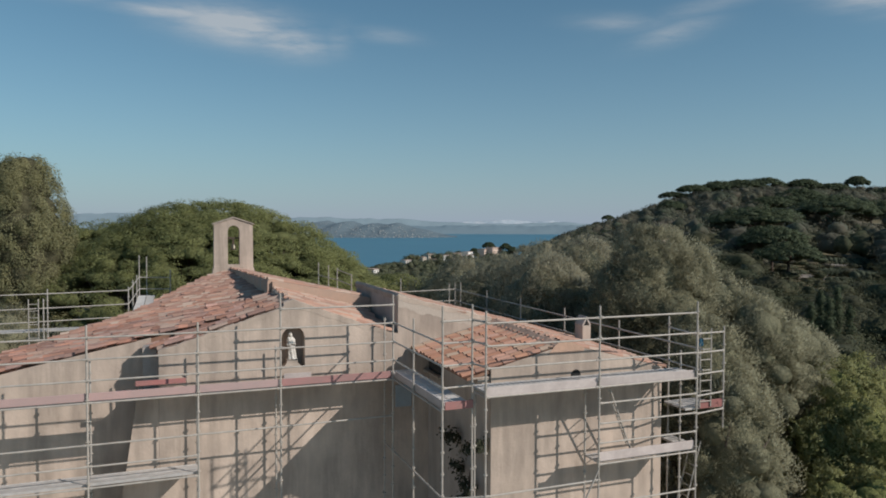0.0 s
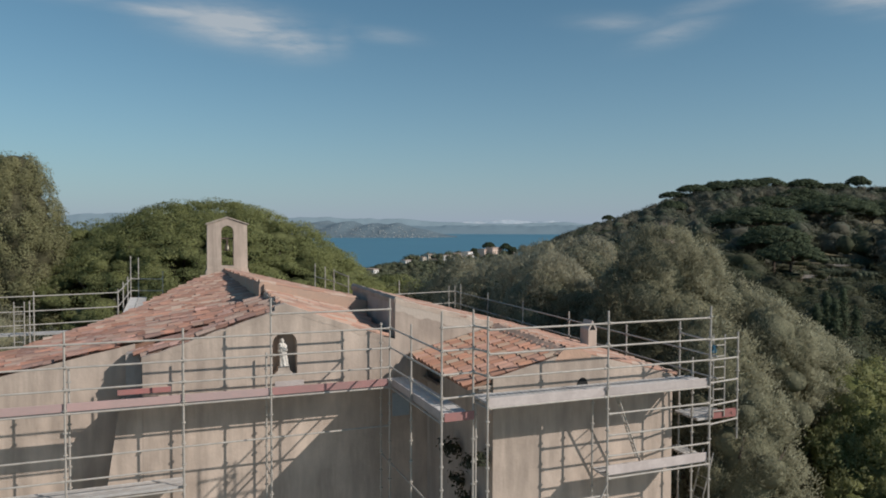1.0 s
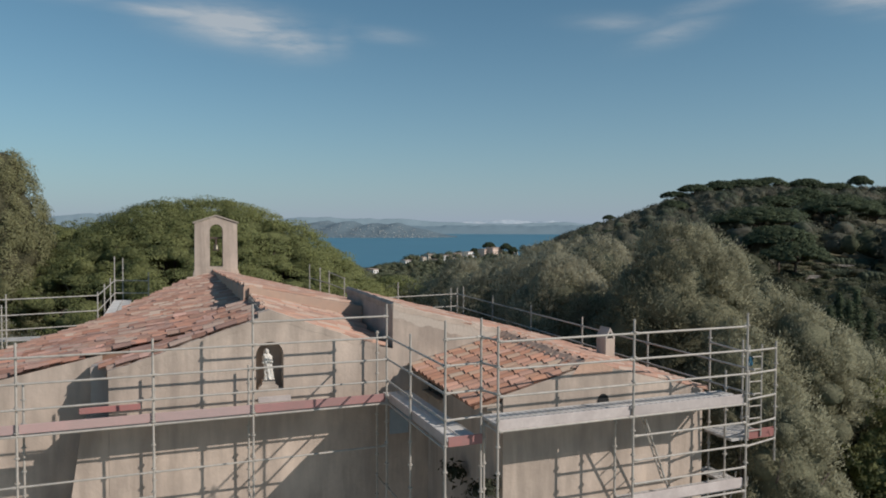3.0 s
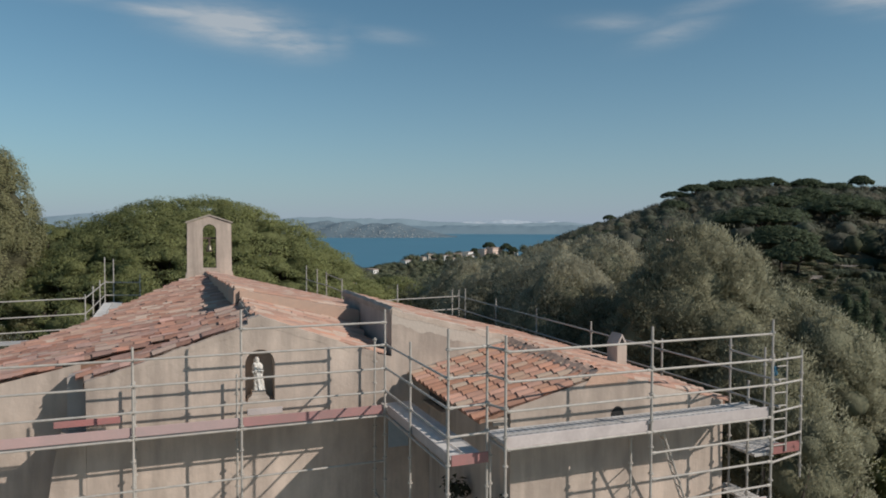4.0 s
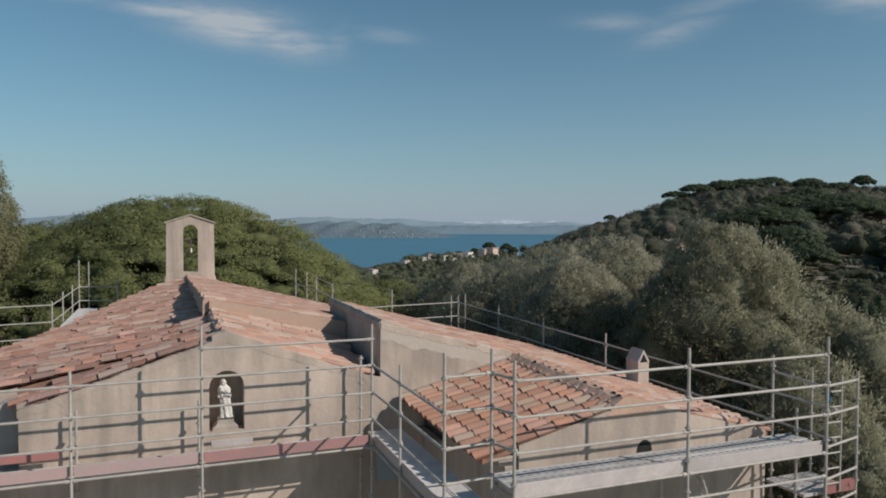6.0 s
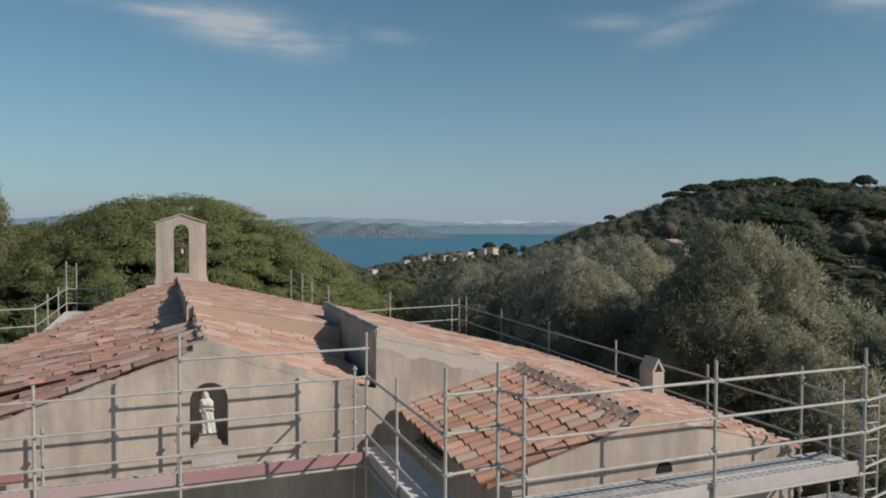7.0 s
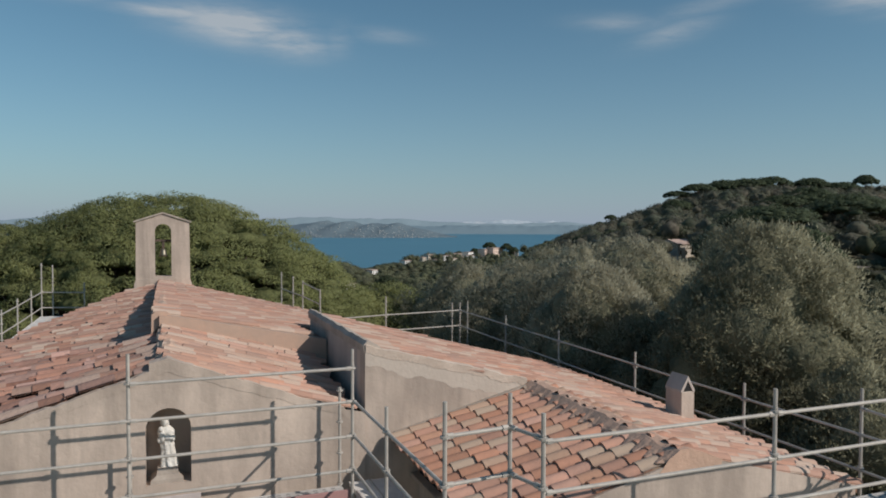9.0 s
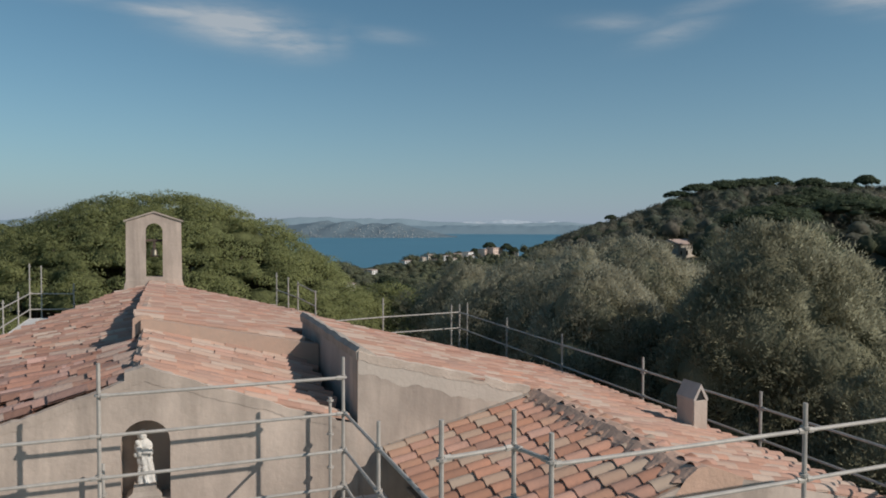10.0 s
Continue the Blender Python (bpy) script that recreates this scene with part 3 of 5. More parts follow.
part("ridge_step", bm, MORTAR, chapel, "grey mortar face along the ridge")
bm = bmesh.new()
prism(bm, [(19.8, 1.36), (22.8, 1.36), (22.8, 1.66), (21.3, 1.62), (19.8, 1.55)], "x", 3.10, 3.36)
part("ridge_mortar", bm, MORTAR, chapel)


def bead(name, mat, label, count, row):
    """A rough band of mortar: row(f) gives the points of one cross-section, f from 0 to 1 along it."""
    bm = bmesh.new()
    rows = [[bm.verts.new(p) for p in row(k / (count - 1))] for k in range(count)]
    for ra, rb in zip(rows, rows[1:]):
        for q in range(len(ra) - 1):
            bm.faces.new((ra[q], rb[q], rb[q + 1], ra[q + 1]))
    for end in (rows[0], rows[-1]):
        bm.faces.new(end)
    return part(name, bm, mat, chapel, label)


def rough(x, y, size):
    return size * noise.fractal(Vector((x * 2.4, y * 2.4, 1.7)), 0.6, 2.0, 4)


def bay_ridge_row(f):
    y = 19.745 + 3.07 * f
    j = rough(0, y, 0.05)
    top = bay_right_z(3.3, y)
    return [(3.06 + j, y, bay_left_z(3.0) - 0.02), (3.10 + j, y, top + 0.02 + j), (3.17 + j, y, top + 0.075 + j), (3.27 + j, y, top + 0.085 + j), (3.36 + j, y, bay_right_z(3.36, y) + 0.075), (3.46 + 2 * j, y, bay_right_z(3.46, y) + 0.03)]


def rear_ridge_row(f):
    y = 22.9 + 13.9 * f
    j = rough(3, y, 0.05)
    top = rear_right_z(3.2, y)
    return [(2.99 + j, y, top - 0.35), (3.00 + j, y, top + 0.03 + j), (3.07 + j, y, top + 0.085 + j), (3.16 + j, y, top + 0.09 + j), (3.26 + j, y, rear_right_z(3.26, y) + 0.075), (3.38 + 2 * j, y, rear_right_z(3.38, y) + 0.03)]


def gable_verge_row(f):
    x = 3.0 + 2.95 * f
    j = rough(x, 9, 0.045)
    z = bay_right_z(x) if x > 3.25 else bay_left_z(x) + 0.06
    lift = 0.075 * max(0.0, 1 - 1.25 * f) + 0.02
    return [(x, 19.744, z - 0.10 + j), (x, 19.738, z + 0.015 + lift + 0.5 * j), (x, 19.88 + j, z + 0.035 + lift + 0.5 * j), (x, 20.08 + 4 * j, z + 0.01)]


def bay_verge_row(f):
    x = -0.22 + 3.3 * f
    j = rough(x, 7, 0.05)
    z = bay_left_z(x)
    return [(x, 19.744, z - 0.10 + j), (x, 19.735, z + 0.035 + 0.6 * j), (x, 19.80 + j, z + 0.055 + 0.6 * j), (x, 19.90 + 2 * j, z + 0.015)]


def wing_verge_row(f):
    x = 6.31 + 3.0 * f
    j = rough(x, 5, 0.05)
    z = wing_z(x)
    worn = 0.045 * max(0.0, noise.noise(Vector((x * 2.2, 8, 0))))
    return [(x, 19.772, z - 0.05 + j), (x, 19.765, z + 0.085 + 0.3 * j - worn), (x, 19.84 + j, z + 0.105 + 0.4 * j - worn), (x, 19.97 + 3 * j, z + 0.095 - worn), (x, 20.12 + 4 * j, z + 0.03)]


bead("ridge_mortar", DAUB, "pale rough mortar along the ridge", 60, bay_ridge_row)
bead("ridge_mortar", DAUB, "pale rough mortar along the ridge", 140, rear_ridge_row)
bead("verge_mortar", PLASTER, "rough mortar over the gable's tile ends", 60, gable_verge_row)
bead("verge_mortar", PLASTER, "rough mortar under the gable's old tile ends", 60, bay_verge_row)
bead("verge_mortar", MORTAR_PALE, "rough pale mortar over the wing's tile ends", 70, wing_verge_row)
bm = bmesh.new()
prism(bm, [(7.9, 25.05), (8.25, 25.05), (8.25, 36.9), (7.9, 36.9)], "z", GROUND, 0.02)
prism(bm, [(3.0, GROUND), (8.2, GROUND), (8.2, 0.0), (3.15, 1.25), (1.8, 0.9)], "y", 36.7, 37.1)
part("nave_wall", bm, PLASTER_GREY, chapel)
bm = bmesh.new()
box(bm, 5.9, 6.25, 20.35, 23.0, GROUND, 0.25)
part("bay_side_wall", bm, PLASTER_GREY, chapel)

# bell gable on the far end of the ridge
def bell_gable():
    bm = bmesh.new()
    x0, x1, ox0, ox1, z0, zo, spring, zt, za = 2.22, 4.08, 2.87, 3.44, 0.9, 1.70, 3.36, 3.70, 4.02
    mid, rad = (ox0 + ox1) / 2, (ox1 - ox0) / 2
    arch = [(mid - rad * math.cos(math.pi * k / 12), spring + rad * math.sin(math.pi * k / 12)) for k in range(13)]
    quads = [[(x0 - 0.02, z0), (ox0, z0), (ox0, spring), (x0, spring)], [(ox1, z0), (x1 + 0.02, z0), (x1, spring), (ox1, spring)], [(ox0, z0), (ox1, z0), (ox1, zo), (ox0, zo)],
             [(x0, spring), (ox0, spring), (ox0, zt + 0.3 * (ox0 - x0)), (x0, zt)], [(ox1, spring), (x1, spring), (x1, zt), (ox1, zt + 0.3 * (x1 - ox1))]]
    for (xa, zb), (xc, zd) in zip(arch, arch[1:]):
        def top(x):
            return za - (za - zt) * abs(x - 3.15) / 0.93
        quads.append([(xa, zb), (xc, zd), (xc, top(xc)), (xa, top(xa))])
    for y in (36.85, 37.35):
        for q in quads:
            bm.faces.new([bm.verts.new((x, y, z)) for x, z in q])
    rim = [(ox0, zo)] + arch + [(ox1, zo)]
    outer = [(x0 - 0.02, z0), (x0, spring), (x0, zt), (3.15, za), (x1, zt), (x1, spring), (x1 + 0.02, z0)]
    for loop in (rim + rim[:1], outer):
        for (xa, z1), (xb, z2) in zip(loop, loop[1:]):
            bm.faces.new([bm.verts.new(p) for p in ((xa, 36.85, z1), (xb, 36.85, z2), (xb, 37.35, z2), (xa, 37.35, z1))])
    bmesh.ops.remove_doubles(bm, verts=bm.verts[:], dist=0.002)
    tower = part("bell_gable", bm, PLASTER, chapel, "slim plastered bell gable with one arched opening")
    bm = bmesh.new()
    for sgn in (-1, 1):
        a, b = (3.15, za + 0.0), (3.15 + sgn * 1.0, zt - 0.01)
        prism(bm, [(a[0], a[1] + 0.005), (b[0], b[1]), (b[0], b[1] + 0.06), (a[0], a[1] + 0.065)], "y", 36.8, 37.4)
    part("coping", bm, MORTAR, tower)
    bm = bmesh.new()
    prism(bm, [(2.14, 0.9), (4.16, 0.9), (4.15, 1.42), (4.09, 1.60), (2.21, 1.60), (2.15, 1.42)], "y", 36.80, 37.40)
    part("plinth", bm, PLASTER, tower)
    bm = bmesh.new()
    prof = [(0.02, 0.30), (0.08, 0.29), (0.11, 0.22), (0.125, 0.10), (0.17, 0.0), (0.15, 0.0), (0.10, 0.10)]
    for k in range(16):
        a, b = k * math.tau / 16, (k + 1) * math.tau / 16
        for (r1, z1), (r2, z2) in zip(prof, prof[1:]):
            bm.faces.new([bm.verts.new((3.155 + r * math.cos(q), 37.1 + r * math.sin(q), 2.42 + z)) for r, z, q in ((r1, z1, a), (r1, z1, b), (r2, z2, b), (r2, z2, a))])
    bmesh.ops.remove_doubles(bm, verts=bm.verts[:], dist=0.001)
    part("bell", bm, BRONZE, tower, "small bronze bell", True)
    bm = bmesh.new()
    box(bm, 2.84, 3.47, 37.06, 37.14, 2.98, 3.06, 0.01)
    box(bm, 3.11, 3.20, 37.07, 37.13, 2.7, 3.0, 0.01)
    part("bell_yoke", bm, BARK, tower)


bell_gable()

# right wing with a single slope falling to the right, and the front annex
bm = bmesh.new()
prism(bm, [(20.3, GROUND), (20.3, 1.52), (24.7, 1.52), (24.7, GROUND)], "x", 6.32, 6.75)
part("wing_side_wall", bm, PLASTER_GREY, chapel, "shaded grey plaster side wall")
bm = bmesh.new()
prism(bm, [(6.30, GROUND), (9.9, GROUND), (9.9, wing_z(9.9) + 0.02), (6.30, wing_z(6.30) + 0.02)], "y", 19.78, 20.3)
part("wing_front_wall", bm, PLASTER, chapel, "beige plaster wall with a grey cement band below the tiles")
CEMENT = material("grey_cement", (0.60, 0.505, 0.425), (0.52, 0.44, 0.37), 1.6, bump=0.5, fine=8)
bm = bmesh.new()
xs = [6.304 + (9.3 - 6.304) * k / 48 for k in range(49)]
prism(bm, [(x, wing_z(x) - 0.27 + 0.11 * noise.fractal(Vector((x * 1.3, 4.2, 0)), 0.6, 2.0, 5)) for x in xs] + [(9.3, wing_z(9.3) + 0.012), (6.304, wing_z(6.304) + 0.012)], "y", 19.7775, 19.9)
part("cement_band", bm, CEMENT, chapel, "grey cement repair along the wall top")
for x0, x1, y0, y1, zt in ((6.9, 12.35, 24.4, 24.8, -0.3), (12.14, 12.48, 16.16, 24.4, -0.2)):
    bm = bmesh.new()
    box(bm, x0, x1, y0, y1, GROUND, zt)
    part("annex_side_wall", bm, PLASTER_GREY, chapel)
bm = bmesh.new()
prism(bm, [(7.41, 16.16), (7.25, 19.77), (7.6, 19.77), (7.76, 16.16)], "z", GROUND, -0.05)
part("annex_side_wall", bm, PLASTER_GREY, chapel)
bm = bmesh.new()
FY = 15.72
prism(bm, [(7.40, GROUND), (12.5, GROUND), (12.5, wing_z(12.5, FY) + 0.02), (9.68, wing_z(9.68, FY) + 0.02), (9.4, annex_z(9.4, FY) + 0.02), (7.40, annex_z(7.40, FY) + 0.02)], "y", FY, 16.15)
part("annex_front_wall", bm, PLASTER, chapel, "sunlit beige plaster gable wall of the annex")
roof_wing = slab("wing_roof", chapel, [(6.34, 19.84), (9.42, 19.84), (9.42, 15.77), (12.6, 15.77), (12.6, 24.9), (6.34, 25.0)], wing_z, 0.1)
lay_tiles(roof_wing, TILE_PALE, 7, 6.3, 12.66, wing_z(6.3), wing_z(12.66), 15.735, 24.9, lambda x, y: x > 9.35 or y > 19.88, 330, jitter=1.2, first=0.0, warp=front_sag)
roof_annex = slab("annex_roof", chapel, [(6.78, 15.77), (9.5, 15.77), (9.5, 19.78), (6.78, 19.78)], annex_z, 0.08)
lay_tiles(roof_annex, TILE_NEW, 8, 9.5, 6.74, annex_z(9.5), annex_z(6.74), 15.735, 19.74, None, 300, jitter=0.7, warp=front_sag)
RIDGE_PINK = material("pink_ridge_mortar", (0.64, 0.415, 0.305), (0.49, 0.325, 0.240), 1.8, bump=0.7, fine=7)
bm = bmesh.new()
cols = 17
step = (19.74 - 15.735) / cols
rows = []
for k in range(4 * cols + 1):
    yy = 15.735 + 0.25 * step * k
    tooth = abs((k / 4) % 1 - 0.36) * 2
    low = 9.00 + 0.20 * min(1.0, tooth) + 0.04 * noise.noise(Vector((yy * 2.1, 3, 0)))
    j = 0.035 * noise.fractal(Vector((yy * 1.7, 0.4, 0)), 0.6, 2.0, 4)
    rows.append([bm.verts.new(p) for p in ((low, yy, annex_z(low, yy) + 0.05 + 0.03 * (1 - tooth)), (9.14 + 0.05 * tooth, yy, annex_z(9.16, yy) + 0.095), (9.36 + j, yy, wing_z(9.43, yy) + 0.080 + j), (9.50 + j, yy, wing_z(9.50, yy) + 0.105 + 0.5 * j), (9.74, yy, wing_z(9.74, yy) + 0.090), (10.05 + 2 * j, yy, wing_z(10.05, yy) + 0.045))])
front_end = [bm.verts.new((v.co.x, 15.715, v.co.z)) for v in rows[0]] + [bm.verts.new((10.02, 15.715, wing_z(10.02, FY) - 0.08)), bm.verts.new((9.0, 15.715, annex_z(9.0, FY) - 0.08))]
for q in range(5):
    bm.faces.new((rows[0][q], rows[0][q + 1], front_end[q + 1], front_end[q]))
bm.faces.new(front_end)
for ra, rb in zip(rows, rows[1:]):
    for q in range(5):
        bm.faces.new((ra[q], rb[q], rb[q + 1], ra[q + 1]))
part("ridge_mortar", bm, RIDGE_PINK, chapel, "rough pinkish mortar along the annex ridge")
# mortar verge along the wing's upper edge
bm = bmesh.new()
rows = []
for k in range(41):
    yy = 19.79 + (24.72 - 19.79) * k / 40
    j = 0.022 * noise.fractal(Vector((yy * 2.3, 7.0, 0)), 0.6, 2.0, 4)
    rows.append([bm.verts.new(p) for p in ((6.285, yy, wing_z(6.3, yy) - 0.06 + j), (6.275, yy, wing_z(6.3, yy) + 0.07 + j), (6.34, yy, wing_z(6.3, yy) + 0.135 + j), (6.48, yy, wing_z(6.48, yy) + 0.13 + j), (6.64 + 2 * j, yy, wing_z(6.64, yy) + 0.05))])
for ra, rb in zip(rows, rows[1:]):
    for q in range(4):
        bm.faces.new((ra[q], ra[q + 1], rb[q + 1], rb[q]))
for end in (rows[0], rows[-1]):
    bm.faces.new(end)
part("verge_mortar", bm, MORTAR, chapel, "rough grey-pink mortar verge")
bm = bmesh.new()
prism(bm, [(6.8, annex_z(6.8) + 0.02), (9.3, annex_z(9.3) + 0.02), (9.3, annex_z(9.3) + 0.12), (6.8, annex_z(6.8) + 0.09)], "y", 19.69, 19.79)
part("flashing", bm, MORTAR, chapel)
for k, (x0, z0, z1) in enumerate(((6.9, -0.03, 0.03), (7.02, -0.12, -0.032), (7.13, -0.21, -0.122))):
    bm = bmesh.new()
    box(bm, x0 + 0.03, 7.5, 15.76, 19.77, z0 - 0.04, z1 - 0.04, 0.015)
    part("cornice", bm, MORTAR, chapel)
# solid dark arch on the wall face, painting the vent's inner shade
bm = bmesh.new()
prism(bm, [(9.80 + 0.15 * math.cos(math.pi * k / 10), -0.20 + 0.2 * math.sin(math.pi * k / 10)) for k in range(11)], "y", 15.705, 15.8)
part("vent_hole", bm, DARK, chapel, "small dark arched vent in the annex wall")
win = thing("window", "small recessed window with a dark sill in the annex wall", "window", (7.25, 19.2, -0.35))
bm = bmesh.new()
box(bm, -0.02, 0.0, -0.5, 0.5, -0.22, 0.12)
part("pane", bm, GLASS_DARK, win)
bm = bmesh.new()
box(bm, -0.16, 0.0, -0.62, 0.62, -0.30, -0.23, 0.01)
part("sill", bm, MORTAR, win)
panel = bmesh.new()
box(panel, 6.20, 6.70, 19.70, 19.735, -1.62, -0.98, 0.01)
tagged(part("board", panel, material("blue_grey_board", (0.36, 0.41, 0.45), (0.28, 0.33, 0.37), 2.0), None), "blue-grey sheet board leaning in the wall corner", "board")
# lower rear annex
bm = bmesh.new()
box(bm, 6.4, 12.2, 25.0, 30.8, GROUND, -1.1)
part("rear_annex_wall", bm, PLASTER_GREY, chapel)
slab("rear_annex_roof", chapel, [(6.3, 24.95), (12.4, 24.95), (12.4, 31.0), (6.3, 31.0)], lambda x, y: -0.75 - 0.1 * (x - 6.3), 0.15, TILE_FIELD)


def chimney():
    top = thing("chimney", "small plastered chimney with a pitched cap", "chimney", (12.08, 19.0, wing_z(12.08) - 0.1))
    bm = bmesh.new()
    box(bm, -0.15, 0.15, -0.22, 0.22, 0, 0.66, 0.012)
    part("shaft", bm, PLASTER, top)
    bm = bmesh.new()
    prism(bm, [(-0.152, 0.655), (-0.11, 0.655), (0, 0.86), (0.11, 0.655), (0.152, 0.655), (0.152, 0.69), (0, 0.95), (-0.152, 0.69)], "y", -0.222, 0.222)
    part("cap", bm, PLASTER_GREY, top)
    # solid dark wedge for the shade under the cap
    bm = bmesh.new()
    prism(bm, [(-0.118, 0.662), (0.118, 0.662), (0, 0.855)], "y", -0.205, 0.205)
    part("flue", bm, DARK, top)


chimney()


def statue():
    """A plain draped figure on a flared block, in the niche."""
    bm = bmesh.new()
    key_z, key_r = [0.0, 0.10, 0.25, 0.38, 0.48, 0.55, 0.60, 0.63], [0.125, 0.112, 0.098, 0.10, 0.112, 0.118, 0.085, 0.045]
    rings, n = [], 30
    for i in range(30):
        z = 0.63 * i / 29
        ring = []
        for k in range(n):
            a = k * math.tau / n
            r = np.interp(z, key_z, key_r) * (1 + 0.15 * math.sin(7 * a + 6 * z) * max(0.0, 1 - z / 0.58))
            ring.append(bm.verts.new((0.03 - 0.09 * z + r * math.cos(a), 0.78 * r * math.sin(a), z)))
        rings.append(ring)
    for a, b in zip(rings, rings[1:]):
        for k in range(n):
            bm.faces.new((a[k], a[(k + 1) % n], b[(k + 1) % n], b[k]))
    bm.faces.new(rings[0][::-1]), bm.faces.new(rings[-1])
    # head, veil, bent arms and the bundle they hold
    for at, size in (((-0.03, -0.02, 0.685), (0.052, 0.058, 0.072)), ((-0.03, 0.015, 0.675), (0.07, 0.062, 0.085)), ((0.085, -0.05, 0.44), (0.034, 0.065, 0.05)),
                     ((-0.115, -0.05, 0.43), (0.034, 0.06, 0.05)), ((0.03, -0.095, 0.46), (0.07, 0.032, 0.03)), ((-0.07, -0.085, 0.49), (0.048, 0.045, 0.085)), ((-0.085, -0.09, 0.60), (0.034, 0.036, 0.04))):
        made = bmesh.ops.create_icosphere(bm, subdivisions=2, radius=1.0)["verts"]
        for v in made:
            v.co = Vector([c * k + p for c, k, p in zip(v.co, size, at)])
    for v in bm.verts:
        v.co += 0.012 * noise.noise_vector(v.co * 22)
        v.co += Vector((3.24, 19.96, -0.06))
    tiers = [(0.24, 0.17, -0.27), (0.235, 0.165, -0.21), (0.16, 0.13, -0.15), (0.145, 0.12, -0.05)]
    last, plinth = None, []
    for hx, hy, z in tiers:
        q = [bm.verts.new((3.24 + sx * hx * (1 + 0.05 * math.sin(9 * z + sx)), 19.95 + sy * hy, z)) for sx, sy in ((-1, -1), (1, -1), (1, 1), (-1, 1))]
        if last:
            for k in range(4):
                plinth.append(bm.faces.new((last[k], last[(k + 1) % 4], q[(k + 1) % 4], q[k])))
        last = q
    plinth.append(bm.faces.new(last))
    for f in plinth:
        f.material_index = 1
    ob = part("statue", bm, WHITE_STONE, None, smooth=False)
    ob.data.materials.append(MORTAR)
    tagged(ob, "small white stone figure on a flared block in the wall niche", "statue")


statue()

# ---- scaffolding ----
TUBE = 0.024


class Scaffold:
    def __init__(self, label, group="scaffolding round the chapel"):
        self.top = thing("scaffold", label, "scaffolding", group=group)

    def post(self, x, y, z0, z1, first=0.0):
        bm = bmesh.new()
        tube(bm, (x, y, z0), (x, y, z1), TUBE)
        z = first - 0.5 * math.floor((first - z0) / 0.5)
        while z < z1 - 0.02:
            tube(bm, (x, y, z - 0.012), (x, y, z + 0.012), 0.052, 8)
            tube(bm, (x, y, z + 0.03), (x, y, z + 0.045), 0.030, 8)
            z += 0.5
        part("post", bm, STEEL, self.top, smooth=False)

    def rail(self, a, b, r=0.0225):
        bm = bmesh.new()
        a, b = Vector(a), Vector(b)
        tube(bm, a, b, r)
        w = (b - a).normalized()
        for p, q in ((a, w), (b, -w)):
            tube(bm, p + q * 0.03, p + q * 0.10, r * 1.45, 6)
        part("rail", bm, STEEL, self.top)

    def brace(self, a, b):
        bm = bmesh.new()
        tube(bm, a, b, 0.02)
        part("brace", bm, STEEL, self.top)

    def board(self, x0, x1, y0, y1, z0, z1, mat):
        bm = bmesh.new()
        box(bm, x0, x1, y0, y1, z0, z1, 0.006)
        part("toe_board", bm, mat, self.top, {BOARD_RED: "red-stained toe board", BOARD_PINK: "faded pink toe board"}.get(mat, "pale worn toe board"))

    def deck(self, x0, x1, y0, y1, z, along="x", slots=True, mat=None):
        """Steel planks, 0.32 m wide, with rolled lips and rows of dark strips for the shade in their slots."""
        wide = (y1 - y0) if along == "x" else (x1 - x0)
        n = max(1, round(wide / 0.34))
        for k in range(n):
            a, b = k * wide / n + 0.014, (k + 1) * wide / n - 0.014
            bm = bmesh.new()
            ext = (x0, x1, y0 + a, y0 + b) if along == "x" else (x0 + a, x0 + b, y0, y1)
            box(bm, *ext, z - 0.05, z)
            if along == "x":
                for yy in (ext[2], ext[3] - 0.018):
                    box(bm, x0, x1, yy, yy + 0.018, z, z + 0.012)
            else:
                for xx in (ext[0], ext[1] - 0.018):
                    box(bm, xx, xx + 0.018, y0, y1, z, z + 0.012)
            plank = part("deck_plank", bm, mat or DECK, self.top)
            if slots:
                # no holes are cut: thin dark strips on top paint the slots' shade
                bm = bmesh.new()
                span = (x1 - x0) if along == "x" else (y1 - y0)
                for i in range(int(span / 0.14)):
                    s = 0.08 + i * 0.14
                    for j in range(3):
                        w = 0.06 + j * 0.085
                        if along == "x":
                            box(bm, x0 + s, x0 + s + 0.06, ext[2] + w, ext[2] + w + 0.02, z + 0.001, z + 0.004)
                        else:
                            box(bm, ext[0] + w, ext[0] + w + 0.02, y0 + s, y0 + s + 0.06, z + 0.001, z + 0.004)
                tagged(part("perforation", bm, SLOT, plank), kind="stuff")

    def ladder(self, foot, head, wide=0.36, step=0.28, across=Vector((1, 0, 0))):
        foot, head = Vector(foot), Vector(head)
        run = (head - foot).length
        w = (head - foot).normalized()
        bm = bmesh.new()
        for s in (-0.5, 0.5):
            tube(bm, foot + across * s * wide, head + across * s * wide, 0.022, 6)
        for k in range(int(run / step)):
            p = foot + w * (0.15 + k * step)
            tube(bm, p - across * wide / 2, p + across * wide / 2, 0.016, 6)
        part("ladder", bm, STEEL, self.top, "aluminium access ladder")


# along the front gable and the left wing
front = Scaffold("galvanised tube scaffold with red toe boards along the chapel gable")
OY, IY, DK = 18.72, 19.47, -0.50
for x, top in ((5.82, 1.78), (2.76, 1.9), (0.72, 1.25), (-1.78, 1.3), (-4.85, 1.3)):
    front.post(x, OY, GROUND, top)
for x, top in ((5.80, 1.05), (2.74, 0.42), (0.72, 0.42), (-1.78, 0.3), (-4.85, 0.3)):
    front.post(x, IY, GROUND, top)
